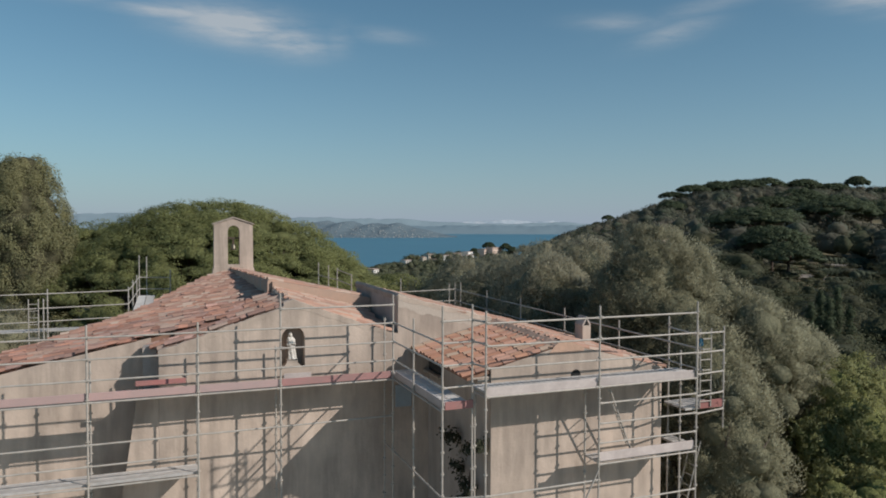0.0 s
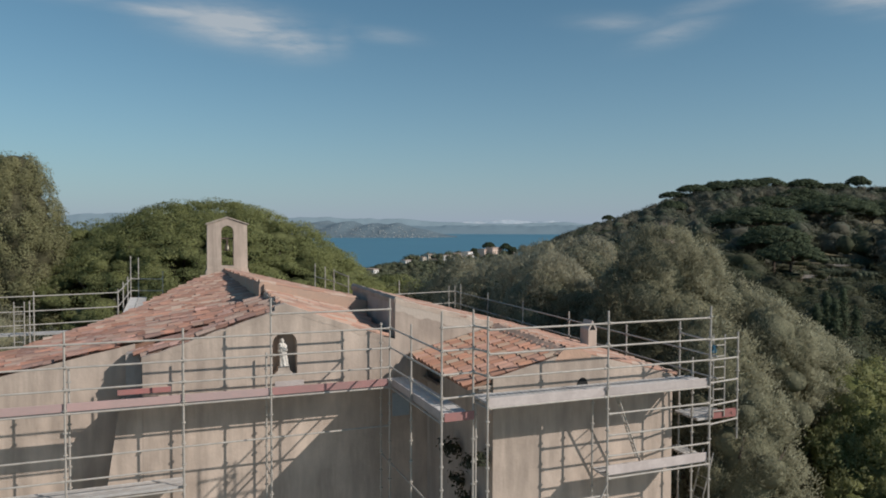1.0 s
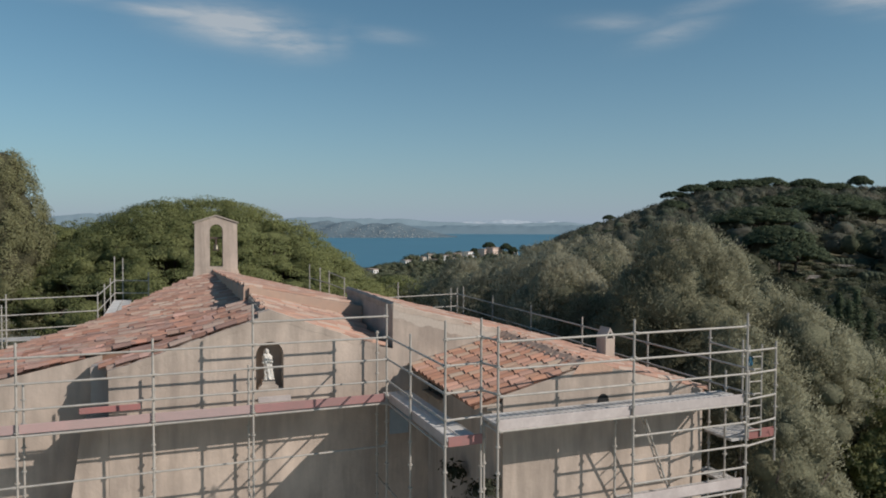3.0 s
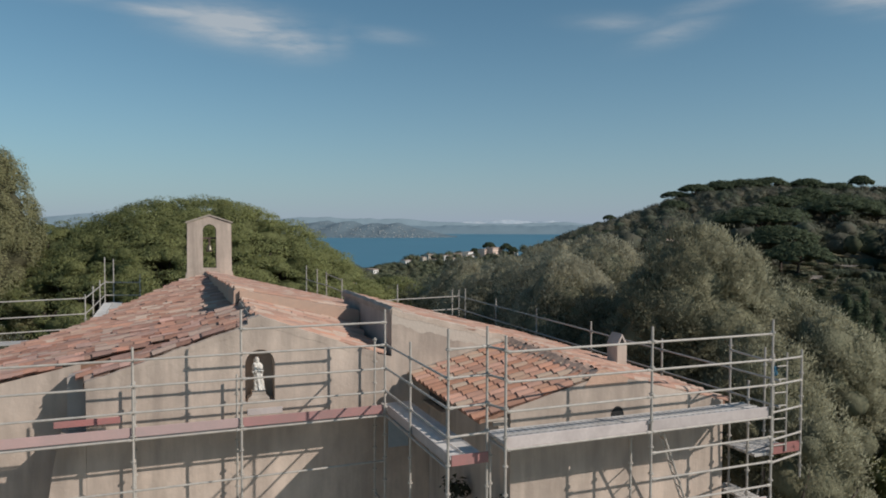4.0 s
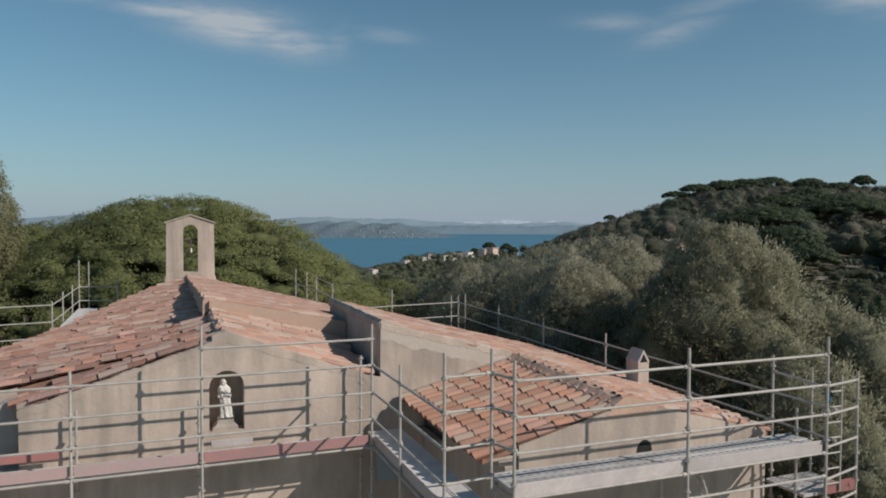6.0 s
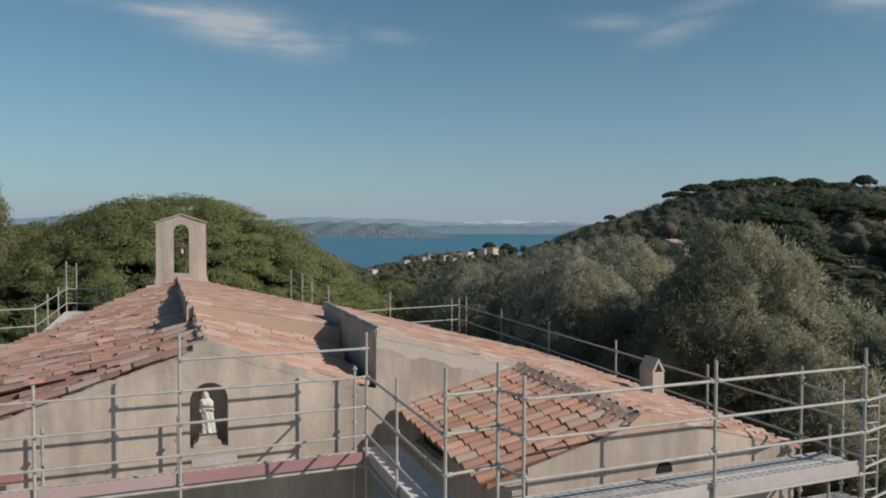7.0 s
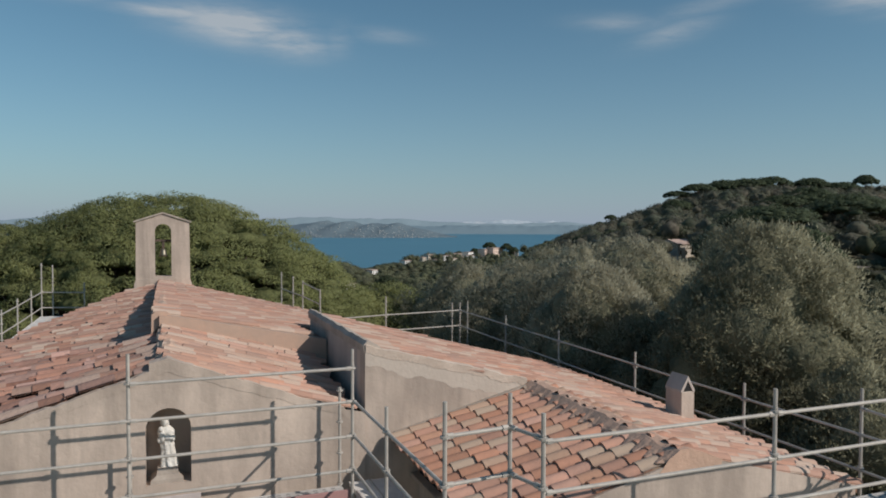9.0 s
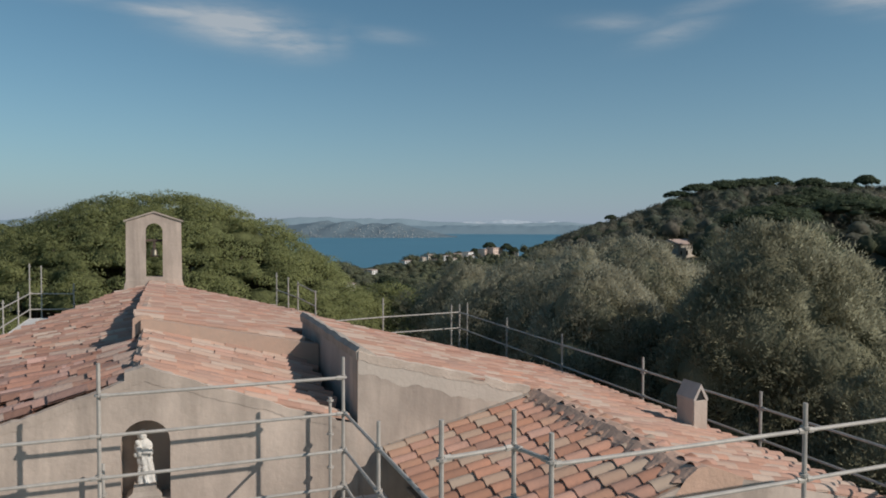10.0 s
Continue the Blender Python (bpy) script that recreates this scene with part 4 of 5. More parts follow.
for z in (1.5, 1.0, 0.48, -0.03):
    front.rail((2.76, OY - 0.03, z), (5.82, OY - 0.03, z))
    if z < 1.4:
        for a, b in ((0.72, 2.76), (-1.78, 0.72), (-4.85, -1.78)):
            front.rail((a, OY - 0.03, z), (b, OY - 0.03, z))
for a, b in ((2.76, 5.82), (0.72, 2.76), (-1.78, 0.72), (-4.85, -1.78)):
    for z in (-0.57, -1.58, -2.1, -2.62, -4.6):
        if z > -2.0 or b < 1.0 or z < -3:
            front.rail((a, OY, z), (b, OY, z))
    front.rail((a, IY, -0.57), (b, IY, -0.57))
    front.board(a + 0.03, b - 0.03, OY + 0.03, OY + 0.06, -0.53, -0.34, BOARD_RED if a > 2 else BOARD_PINK)
    front.deck(a, b, OY + 0.07, IY - 0.02, DK - 0.03)
front.deck(-4.85, 0.72, OY + 0.07, IY - 0.02, -2.55, "x", False)
front.board(-0.75, 0.45, IY - 0.03, IY, -0.40, -0.27, BOARD_RED)
front.board(2.95, 3.70, IY - 0.03, IY, -0.49, -0.35, BOARD_PALE)
for x in (5.82, 2.76, 0.72, -1.78, -4.85):
    front.rail((x, OY, -0.57), (x, IY, -0.57))
    front.rail((x, OY, -2.57), (x, IY, -2.57))

# along the annex's left wall
side = Scaffold("galvanised tube scaffold with a plank deck beside the annex wall")
SX = 5.84
for y, top in ((17.03, 1.32), (15.0, 1.86)):
    side.post(SX, y, GROUND, top)
for z in (1.0, 0.48, -0.03):
    side.rail((SX, OY, z), (SX, 17.03, z))
    side.rail((SX, 17.03, z), (SX, 15.0, z))
for z in (-0.57, -2.57):
    side.rail((SX, OY, z), (SX, 15.0, z))
side.deck(5.92, 6.62, 15.05, 19.4, DK + 0.03, "y", False, DECK_SUNLIT)
side.board(SX + 0.03, SX + 0.06, 15.05, 18.7, -0.53, -0.34, BOARD_PALE)
side.board(5.9, 6.6, 14.98, 15.01, -0.53, -0.34, BOARD_RED)
side.post(6.62, 15.1, GROUND, 1.86)
side.post(6.62, 17.03, GROUND, -0.1)
for z in (1.5, 1.0, 0.48):
    side.rail((SX, 15.02, z), (6.62, 15.1, z))
    side.rail((6.62, 15.1, z), (6.74, 14.62, z))
side.rail((SX, 15.02, -0.03), (6.62, 15.1, -0.03))
side.rail((SX, 15.0, -2.57), (6.74, 14.6, -2.5))

# along the annex front
right = Scaffold("galvanised tube scaffold with pale toe boards across the annex front")
CY, CI = 14.6, 15.22
for x in (6.74, 9.77, 12.71):
    right.post(x, CY, GROUND, 1.76, 0.0)
    right.post(x, CI, GROUND, -0.15 if x < 12 else 0.4)
for a, b in ((6.74, 9.77), (9.77, 12.71)):
    for z in (1.47, 0.95, 0.44, -0.22):
        right.rail((a, CY, z), (b, CY, z))
    right.rail((a, CI, -0.2), (b, CI, -0.2))
    right.board(a + 0.03, b - 0.03, CY + 0.03, CY + 0.06, -0.22, -0.01, BOARD_PALE)
    right.deck(a, b, CY + 0.07, 15.36, -0.09)
for z in (-0.62, -1.12, -1.6, -2.12, -3.1):
    right.rail((9.77, CY, z), (12.71, CY, z))
for z in (-2.5, -3.1):
    right.rail((6.74, CY, z), (9.77, CY, z))
right.board(9.8, 12.68, CY + 0.03, CY + 0.06, -2.06, -1.84, BOARD_PALE)
right.deck(9.77, 12.71, CY + 0.07, CI - 0.02, -2.05)
right.brace((8.6, CY - 0.03, -4.4), (9.77, CY - 0.03, -2.2))
right.ladder((11.0, 15.12, -1.95), (10.3, 15.0, -0.35), across=Vector((0.35, 0.9, 0)).normalized())
for x in (6.74, 9.77, 12.71):
    right.rail((x, CY, -0.22), (x, CI, -0.22))

# ladder bay beyond the annex corner
bay = Scaffold("narrow scaffold bay with an access ladder at the annex corner")
for x, y, z0, z1 in ((14.0, 15.05, -1.75, 1.0), (13.95, 16.0, GROUND, 0.9), (12.95, 16.0, GROUND, 1.2)):
    bay.post(x, y, z0, z1)
for z in (0.88, 0.38, -0.18, -0.74, -1.2):
    bay.rail((12.71, CY, z + 0.05), (14.0, 15.05, z - 0.03))
bay.rail((14.0, 15.05, -1.2), (13.95, 16.0, -1.2))
bay.rail((12.95, 16.0, -1.2), (13.95, 16.0, -1.2))
bay.rail((12.95, 16.0, 0.9), (12.71, CY, 0.9))
bay.board(13.2, 13.95, 15.02, 15.05, -1.17, -0.95, BOARD_RED)
bay.deck(12.8, 13.95, 15.1, 16.0, -1.15)
bay.deck(12.75, 13.15, 15.3, 16.2, -2.15)
bay.ladder((13.35, 15.0, -1.12), (13.3, 14.95, 0.98))
bay.ladder((12.9, 15.5, -4.3), (13.5, 15.5, -2.15), across=Vector((0, 1, 0)))

# along the right side and round the rear
flank = Scaffold("galvanised guard rails along the far side of the annex")
FX = 12.93
ys = [14.6, 18.3, 21.5, 24.8, 27.95, 31.6]
def flank_z(y):
    return 0.50 + 0.12 * (y - 14.6) / 17


for y in ys[1:]:
    flank.post(FX, y, GROUND, flank_z(y) + 0.28)
for a, b in zip(ys, ys[1:]):
    for z in (0.0, -0.54):
        flank.rail((FX, a, flank_z(a) + z), (FX, b, flank_z(b) + z))
flank.post(FX + 0.25, 31.5, GROUND, 0.95)
flank.post(FX - 0.3, 31.6, GROUND, 0.9)
rear = Scaffold("galvanised guard rails behind the rear annex")
rear.post(10.2, 31.6, GROUND, 1.2)
for z in (0.62, 0.08):
    rear.rail((FX, 31.6, z), (10.2, 31.6, z - 0.05))
    rear.rail((10.2, 31.6, z - 0.05), (8.2, 31.6, z - 0.12))
nave_rail = Scaffold("short run of guard rails above the nave eaves")
for x, y, z in ((7.75, 38.6, 1.65), (8.0, 37.2, 1.55), (8.1, 35.6, 1.5), (8.42, 33.9, 1.3)):
    nave_rail.post(x, y, GROUND, z)
nave_rail.rail((8.1, 35.6, 1.42), (8.42, 33.9, 1.25))
nave_rail.rail((8.1, 35.6, 0.9), (8.42, 33.9, 0.75))
nave_rail.rail((7.75, 38.6, 0.95), (8.1, 35.6, 0.9))

# behind the left wing
back = Scaffold("galvanised scaffold with guard rails and a ladder behind the side wing")
for x, y, z in ((-1.55, 34.0, 0.95), (-4.6, 33.4, 1.0), (-4.75, 33.4, 0.6), (-7.7, 33.0, 0.8), (-1.45, 36.0, 1.1), (-1.35, 38.0, 1.2), (-1.3, 40.0, 2.1), (-0.95, 40.3, 2.0), (0.2, 40.0, 1.3)):
    back.post(x, y, GROUND, z)
for z in (0.8, 0.2, -0.35):
    back.rail((-7.7, 33.0, z), (-4.6, 33.4, z))
    back.rail((-4.6, 33.4, z), (-1.55, 34.0, z))
    if z > 0:
        back.rail((-1.55, 34.0, z), (-1.45, 36.0, z + 0.05))
        back.rail((-1.45, 36.0, z + 0.05), (-1.3, 40.0, z + 0.15))
        back.rail((-1.3, 40.0, z + 0.15), (0.2, 40.0, z + 0.1))
back.deck(-1.35, -0.55, 33.6, 40.0, 0.0, "y", False, DECK_SUNLIT)
back.deck(-7.7, -1.55, 33.5, 34.2, -0.75, "x", False)
back.ladder((-5.1, 33.3, -2.0), (-5.1, 33.3, 0.6))

# ---- trees ----
def leaves(name, lobes, count, size, mat, parent, seed, slim=0.4, clump=0.30, per=36, shell=0.35, flat=1.0, spray=0.0):
    """Foliage: small leaf blades gathered in clumps over a set of lobes (cx, cy, cz, rx, ry, rz)."""
    rng = np.random.default_rng(seed)
    lobes = np.array(lobes, dtype=float)
    area = (lobes[:, 3] * lobes[:, 4] + lobes[:, 4] * lobes[:, 5] + lobes[:, 3] * lobes[:, 5])
    n_cl = max(1, count // per)
    which = rng.choice(len(lobes), n_cl, p=area / area.sum())
    d = rng.normal(size=(n_cl, 3))
    d /= np.linalg.norm(d, axis=1, keepdims=True)
    d[:, 2] = np.where(d[:, 2] < -0.35, -d[:, 2] * 0.6, d[:, 2])
    rad = 1 - shell * rng.random(n_cl) ** 1.6
    wob = 1 + 0.10 * np.sin(d[:, 0] * 7 + which) * np.sin(d[:, 1] * 6 + 2 * which) + 0.06 * np.clip(rng.normal(size=n_cl), -1.5, 1.5)
    centre = lobes[which, :3] + d * lobes[which, 3:] * (rad * wob)[:, None]
    spread = clump * (0.6 + 0.8 * rng.random(n_cl))
    pos = np.repeat(centre, per, 0) + np.clip(rng.normal(size=(n_cl * per, 3)), -1.7, 1.7) * np.repeat(spread, per)[:, None] * np.array([1, 1, 0.75 * flat])
    m = len(pos)
    if spray:
        way = d + np.array([0, 0, 0.5]) + 0.35 * rng.normal(size=(n_cl, 3))
        pos += np.repeat(way * spray * rng.random((n_cl, 1)) ** 2, per, 0) * np.minimum(np.abs(rng.normal(size=(m, 1))), 1.7)
    own = pos - np.repeat(centre, per, 0)
    own /= np.linalg.norm(own, axis=1, keepdims=True) + 1e-6
    face = np.repeat(d, per, 0) * 0.5 + own * 0.9 + rng.normal(size=(m, 3)) * 0.38 + np.array([0, 0, 0.25])
    face /= np.linalg.norm(face, axis=1, keepdims=True)
    a = np.cross(face, rng.normal(size=(m, 3)))
    a /= np.linalg.norm(a, axis=1, keepdims=True)
    b = np.cross(face, a)
    ln = size * (0.6 + 0.8 * rng.random(m))[:, None]
    verts = np.stack([pos - a * ln * 0.5 + b * ln * slim * 0.6, pos - a * ln * 0.3 - b * ln * slim * 0.6, pos + a * ln * 0.6], 1).reshape(-1, 3)
    soft = np.repeat(d, per, 0) * 0.40 + own * 0.50 + face * 0.22 + np.array([0, 0, 0.12])
    soft /= np.linalg.norm(soft, axis=1, keepdims=True)
    return raw_mesh(name, verts, np.arange(m * 3).reshape(-1, 3), mat, parent, normals=np.repeat(soft, 3, 0))


def unit(a):
    return a / (np.linalg.norm(a, axis=1, keepdims=True) + 1e-9)


def tufted(name, centre, way, radius, mat, parent, seed, per, size, slim=0.3, squash=0.6, spray=0.0, up=0.25, ragged=0.35, round_=0.8):
    """A crown of leaf tufts: round or flat cushions of small blades, each at a centre, facing its own way outwards."""
    rng = np.random.default_rng(seed)
    c, d, r = np.repeat(centre, per, 0), np.repeat(unit(way), per, 0), np.repeat(radius, per)[:, None]
    m = len(c)
    w = unit(rng.normal(size=(m, 3)))
    dot = (w * d).sum(1, keepdims=True)
    w = np.where(dot < -0.25, w - 2 * dot * d, w)
    reach = 0.68 + 0.37 * rng.random((m, 1)) + ragged * rng.random((m, 1)) ** 6
    pos = c + w * reach * r * np.array([1, 1, squash])
    soft = unit(round_ * w + (1.15 - round_) * d + np.array([0, 0, up]))
    a = unit(np.cross(soft, rng.normal(size=(m, 3))))
    if spray:
        a = unit(a * (1 - spray) + spray * (w + np.array([0, 0, 0.9])))
    b = unit(np.cross(soft + 0.35 * rng.normal(size=(m, 3)), a))
    ln = size * (0.6 + 0.8 * rng.random((m, 1)))
    verts = np.stack([pos - a * ln * 0.45 + b * ln * slim * 0.6, pos - a * ln * 0.25 - b * ln * slim * 0.6, pos + a * ln * 0.6], 1).reshape(-1, 3)
    soft = unit(soft + 0.16 * rng.normal(size=(m, 3)))
    return raw_mesh(name, verts, np.arange(m * 3).reshape(-1, 3), mat, parent, normals=np.repeat(soft, 3, 0))


def lobe_tufts(lobes, count, seed, low=-0.85):
    """Places on the outside of a set of lobes: centres and outward ways."""
    rng = np.random.default_rng(seed)
    ls = np.array(lobes, float)
    area = ls[:, 3] * ls[:, 4] + 2 * ls[:, 4] * ls[:, 5]
    k = rng.choice(len(ls), count * 3, p=area / area.sum())
    d = unit(rng.normal(size=(len(k), 3)))
    p = ls[k, :3] + d * ls[k, 3:] * (0.92 + 0.12 * rng.random((len(k), 1)))
    inside = np.zeros(len(k), bool)
    for q in ls:
        inside |= (((p - q[:3]) / (q[3:] * 0.86)) ** 2).sum(1) < 1
    ok = ~inside & (d[:, 2] > low)
    return p[ok][:count], d[ok][:count]


ICO = bmesh.new()
bmesh.ops.create_icosphere(ICO, subdivisions=2, radius=1.0)
ICO_V = np.array([v.co[:] for v in ICO.verts])
ICO_F = np.array([[v.index for v in f.verts] for f in ICO.faces])
ICO.free()


def hull(name, lobes, share, mat, parent, seed, wob=0.16):
    """The close inner twigs and leaves of a crown: uneven lumps that sit behind the leaf blades."""
    vs, fs = [], []
    for k, (cx, cy, cz, rx, ry, rz) in enumerate(lobes):
        p = ICO_V * np.array([rx, ry, rz]) * share
        q = ICO_V * 3.1 + k * 1.7 + seed
        f = 1 + wob * (np.sin(q[:, 0] * 2.1) * np.sin(q[:, 1] * 2.7) + 0.7 * np.sin(q[:, 2] * 4.3 + q[:, 0] * 3.0) + 0.5 * np.sin(q[:, 1] * 7.1 + q[:, 2] * 5.0))
        vs.append(p * f[:, None] + np.array([cx, cy, cz]))
        fs.append(ICO_F + k * len(ICO_V))
    return raw_mesh(name, np.concatenate(vs), np.concatenate(fs), mat, parent, smooth=True)


def limb(bm, pts, radii, n=8):
    rings = []
    for i, (p, r) in enumerate(zip(pts, radii)):
        p = Vector(p)
        w = (Vector(pts[min(i + 1, len(pts) - 1)]) - Vector(pts[max(i - 1, 0)])).normalized()
        u = w.orthogonal().normalized()
        v = w.cross(u)
        rings.append([bm.verts.new(p + r * (1 + 0.12 * math.sin(3 * k + i)) * (math.cos(k * math.tau / n) * u + math.sin(k * math.tau / n) * v)) for k in range(n)])
    for a, b in zip(rings, rings[1:]):
        for k in range(n):
            bm.faces.new((a[k], a[(k + 1) % n], b[(k + 1) % n], b[k]))
    bm.faces.new(rings[-1])


def land(x, y):
    u, v = x * CH + y * SH, -x * SH + y * CH
    return -6.0 if math.hypot(x - 4, y - 27) < 19 else float(height(np.array([u]), np.array([v]))[0])


def crown_lobes(x, y, z_low, z_top, r, count, seed):
    """Lobes scattered over a rounded crown."""
    rng, press = random.Random(seed), random.Random(seed + 5)
    out = [(x, y, (z_low + z_top) / 2, r * 0.72, r * 0.72, (z_top - z_low) * 0.42)]
    for _ in range(count):
        a, h = rng.uniform(0, math.tau), rng.random() ** 0.8
        rr = r * math.sqrt(max(0.05, 1 - h * h)) * rng.uniform(0.55, 0.8)
        s = r * rng.uniform(0.26, 0.42)
        out.append((x + rr * math.cos(a), y + rr * math.sin(a), z_low + (z_top - z_low) * (0.25 + 0.62 * h), s, s, s * press.uniform(0.6, 1.15)))
    return out


def tree(name, label, category, x, y, z_low, z_top, r, mat, count, size, seed, slim=0.4, tuft=0.4, lobes=16, squash=0.8, group="", spray=0.0, per=90):
    z0 = land(x, y)
    top = thing(name, label, category, (x, y, z0), group)
    rng = random.Random(seed)
    bm = bmesh.new()
    fork = (z_low - z0) * 0.75 + 0.3
    lean = (rng.uniform(-0.4, 0.4), rng.uniform(-0.4, 0.4))
    limb(bm, [(0, 0, -0.2), (lean[0] * 0.4, lean[1] * 0.4, fork * 0.5), (lean[0], lean[1], fork)], [0.10 * r ** 0.8 + 0.08, 0.08 * r ** 0.8 + 0.06, 0.06 * r ** 0.8 + 0.05])
    part("trunk", bm, BARK, top, smooth=True)
    for k in range(6):
        a = k * math.tau / 6 + rng.uniform(-0.4, 0.4)
        e = r * rng.uniform(0.5, 0.75)
        end = (e * math.cos(a), e * math.sin(a), fork + (z_top - z0 - fork) * rng.uniform(0.45, 0.75))
        mid = (e * 0.4 * math.cos(a) + lean[0], e * 0.4 * math.sin(a) + lean[1], fork + (end[2] - fork) * 0.45)
        bm = bmesh.new()
        limb(bm, [(lean[0], lean[1], fork - 0.15), mid, end], [0.045 * r ** 0.8 + 0.03, 0.03 * r ** 0.8 + 0.02, 0.02], 6)
        part("limb", bm, BARK, top, smooth=True)
    ls = [(cx - x, cy - y, cz - z0, a, b, c) for cx, cy, cz, a, b, c in crown_lobes(x, y, z_low, z_top, r, lobes, seed)]
    c, d = lobe_tufts(ls, count, seed)
    q = tuft * (0.55 + 1.0 * np.random.default_rng(seed + 1).random(len(c)) ** 2)
    crown = tufted("crown", c, d, q, mat, top, seed, per, size, slim, squash, spray)
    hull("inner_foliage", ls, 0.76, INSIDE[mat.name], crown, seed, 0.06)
    return top


olive_label = "broad grey-green olive tree with a dense rounded crown"
for i, (x, y, zl, zt, r, per) in enumerate((
        (17.2, 22.3, -4.8, 3.3, 3.4, 150), (15.4, 26.6, -4.0, 2.3, 2.7, 130), (20.6, 31.8, -4.5, 2.5, 4.2, 110), (16.8, 30.0, -4.0, 2.3, 3.0, 100),
        (19.3, 20.9, -5.6, 1.9, 2.7, 130), (20.2, 19.0, -5.6, 0.6, 2.1, 130), (18.6, 18.6, -5.6, 1.5, 2.0, 130), (15.6, 18.0, -5.6, 0.8, 2.0, 130), (14.9, 15.6, -5.8, -0.3, 1.5, 110),
        (-9.5, 47.5, -5.8, -1.6, 3.0, 40), (-5.5, 44.0, -5.9, -2.4, 2.2, 40), (26.5, 25.5, -6.0, -1.6, 3.8, 90), (18.5, 36.5, -5.0, 1.7, 4.2, 90), (24.0, 41.0, -5.5, 2.0, 5.0, 80),
        (20.0, 47.0, -6.0, 0.4, 4.6, 70), (28.0, 52.0, -6.5, 0.8, 5.6, 70), (22.8, 31.0, -4.8, 2.1, 3.2, 100))):
    far = max(0.0, y - 20)
    tree("olive_tree", olive_label, "tree", x, y, zl, zt, r, OLIVE_HAZED if y > 26 else OLIVE, int(76 * r * r / (1 + 0.022 * far)), 0.085 + 0.0019 * far, 100 + i, slim=0.30, tuft=0.37 + 0.006 * far, lobes=30, squash=0.95, spray=0.55, per=per, group="olive trees round the chapel")
for i, (x, y, zt, r) in enumerate(((17.6, 13.6, -3.2, 1.6), (19.9, 15.9, -1.7, 2.2), (21.8, 15.2, -2.8, 2.0), (20.0, 18.9, -2.2, 1.9), (24.5, 21.0, -2.6, 2.4), (21.8, 17.3, -0.9, 2.2), (23.2, 18.6, -1.3, 2.3))):
    tree("shrub", "leafy yellow-green shrub below the olive trees", "shrub", x, y, -5.6, zt, r, SHRUB, int(60 * r * r), 0.10, 150 + i, slim=0.4, tuft=0.30, lobes=16, squash=0.9, spray=0.4, per=90, group="shrubs beside the chapel")

pine_label = "large umbrella pine with a dense domed green crown"


def pine_grove(mid_u, mid_v, half_u, half_v, z_edge, rise, stems, count, seed, open_left=False):
    """Umbrella pines whose flat needle cushions close into one dome; each tree keeps the cushions nearest to its stem."""
    rng = np.random.default_rng(seed)
    k = np.arange(count)
    rho = np.sqrt((k + 0.5) / count) * 1.02
    turn = k * 2.39996 + 0.5 * rng.normal(size=count)
    pu, pv = rho * np.cos(turn) * half_u, rho * np.sin(turn) * half_v
    du, dv = pu / half_u, pv / half_v
    lump = 0.32 * np.sin(pu * 0.9 + 1.3) * np.sin(pv * 0.8) + 0.2 * rng.normal(size=count)
    z = z_edge + rise * (1 - np.minimum(rho, 1.02) ** 2) + np.clip(lump, -0.5, 0.22)
    nu, nv = 2 * rise * du / half_u, 2 * rise * dv / half_v
    keep = ~((pu < -0.10 * half_u) & (pv < 0) & (rho > 0.60) & (rng.random(count) < 0.35)) if open_left else np.ones(count, bool)
    x, y = ahead(pu + mid_u, pv + mid_v)
    nx, ny = ahead(nu, nv)
    places, ways = np.stack([x, y, z], 1)[keep], np.stack([nx, ny, np.full(count, 1.1)], 1)[keep]
    wide = (0.52 + 0.75 * rng.random(len(places)) ** 2)
    feet = np.array([ahead(*q) for q in stems])
    own = np.argmin(((places[:, None, :2] - feet[None]) ** 2).sum(2), 1)
    for i, (fx, fy) in enumerate(feet):
        mine = np.where(own == i)[0]
        if len(mine) < 4:
            continue
        z0 = land(fx, fy)
        top = thing("umbrella_pine", pine_label, "pine tree", (fx, fy, z0), "pines behind the chapel")
        at = places[mine] - np.array([fx, fy, z0])
        fork = at[:, 2].min() * 0.55
        bm = bmesh.new()
        limb(bm, [(0, 0, -0.3), (0.25, -0.1, fork * 0.5), (0.1, 0.2, fork)], [0.36, 0.30, 0.24])
        part("trunk", bm, BARK, top, smooth=True)
        for q in rng.choice(len(at), 9):
            end = at[q] - np.array([0, 0, 0.3])
            bend = rng.normal(size=3) * 0.35
            bm = bmesh.new()
            limb(bm, [(0.1, 0.2, fork - 0.2), tuple(end * np.array([0.4, 0.4, 0]) + np.array([0, 0, fork + (end[2] - fork) * 0.45]) + bend), tuple(end * np.array([0.75, 0.75, 0]) + np.array([0, 0, fork + (end[2] - fork) * 0.8]) - bend * 0.6), tuple(end)], [0.17, 0.12, 0.08, 0.03], 6)
            part("limb", bm, BARK, top, smooth=True)
        crown = tufted("crown", at, ways[mine], wide[mine], PINE, top, seed + i, 230, 0.135, 0.32, 0.50, 0.25, 0.45, 0.12)
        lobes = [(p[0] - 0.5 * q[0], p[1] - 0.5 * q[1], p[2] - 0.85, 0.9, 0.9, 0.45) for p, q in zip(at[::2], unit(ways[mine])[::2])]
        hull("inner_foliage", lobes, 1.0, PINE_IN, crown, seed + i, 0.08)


pine_grove(-16.5, 51.0, 12.8, 9.5, -1.9, 6.85, ((-21.5, 47), (-17, 45.5), (-12.5, 46), (-8, 48), (-19, 54), (-12, 55), (-5, 50)), 880, 210, True)
pine_grove(-29.0, 60.0, 7.0, 6.0, -0.4, 3.9, ((-31, 59), (-26.5, 61)), 190, 230)
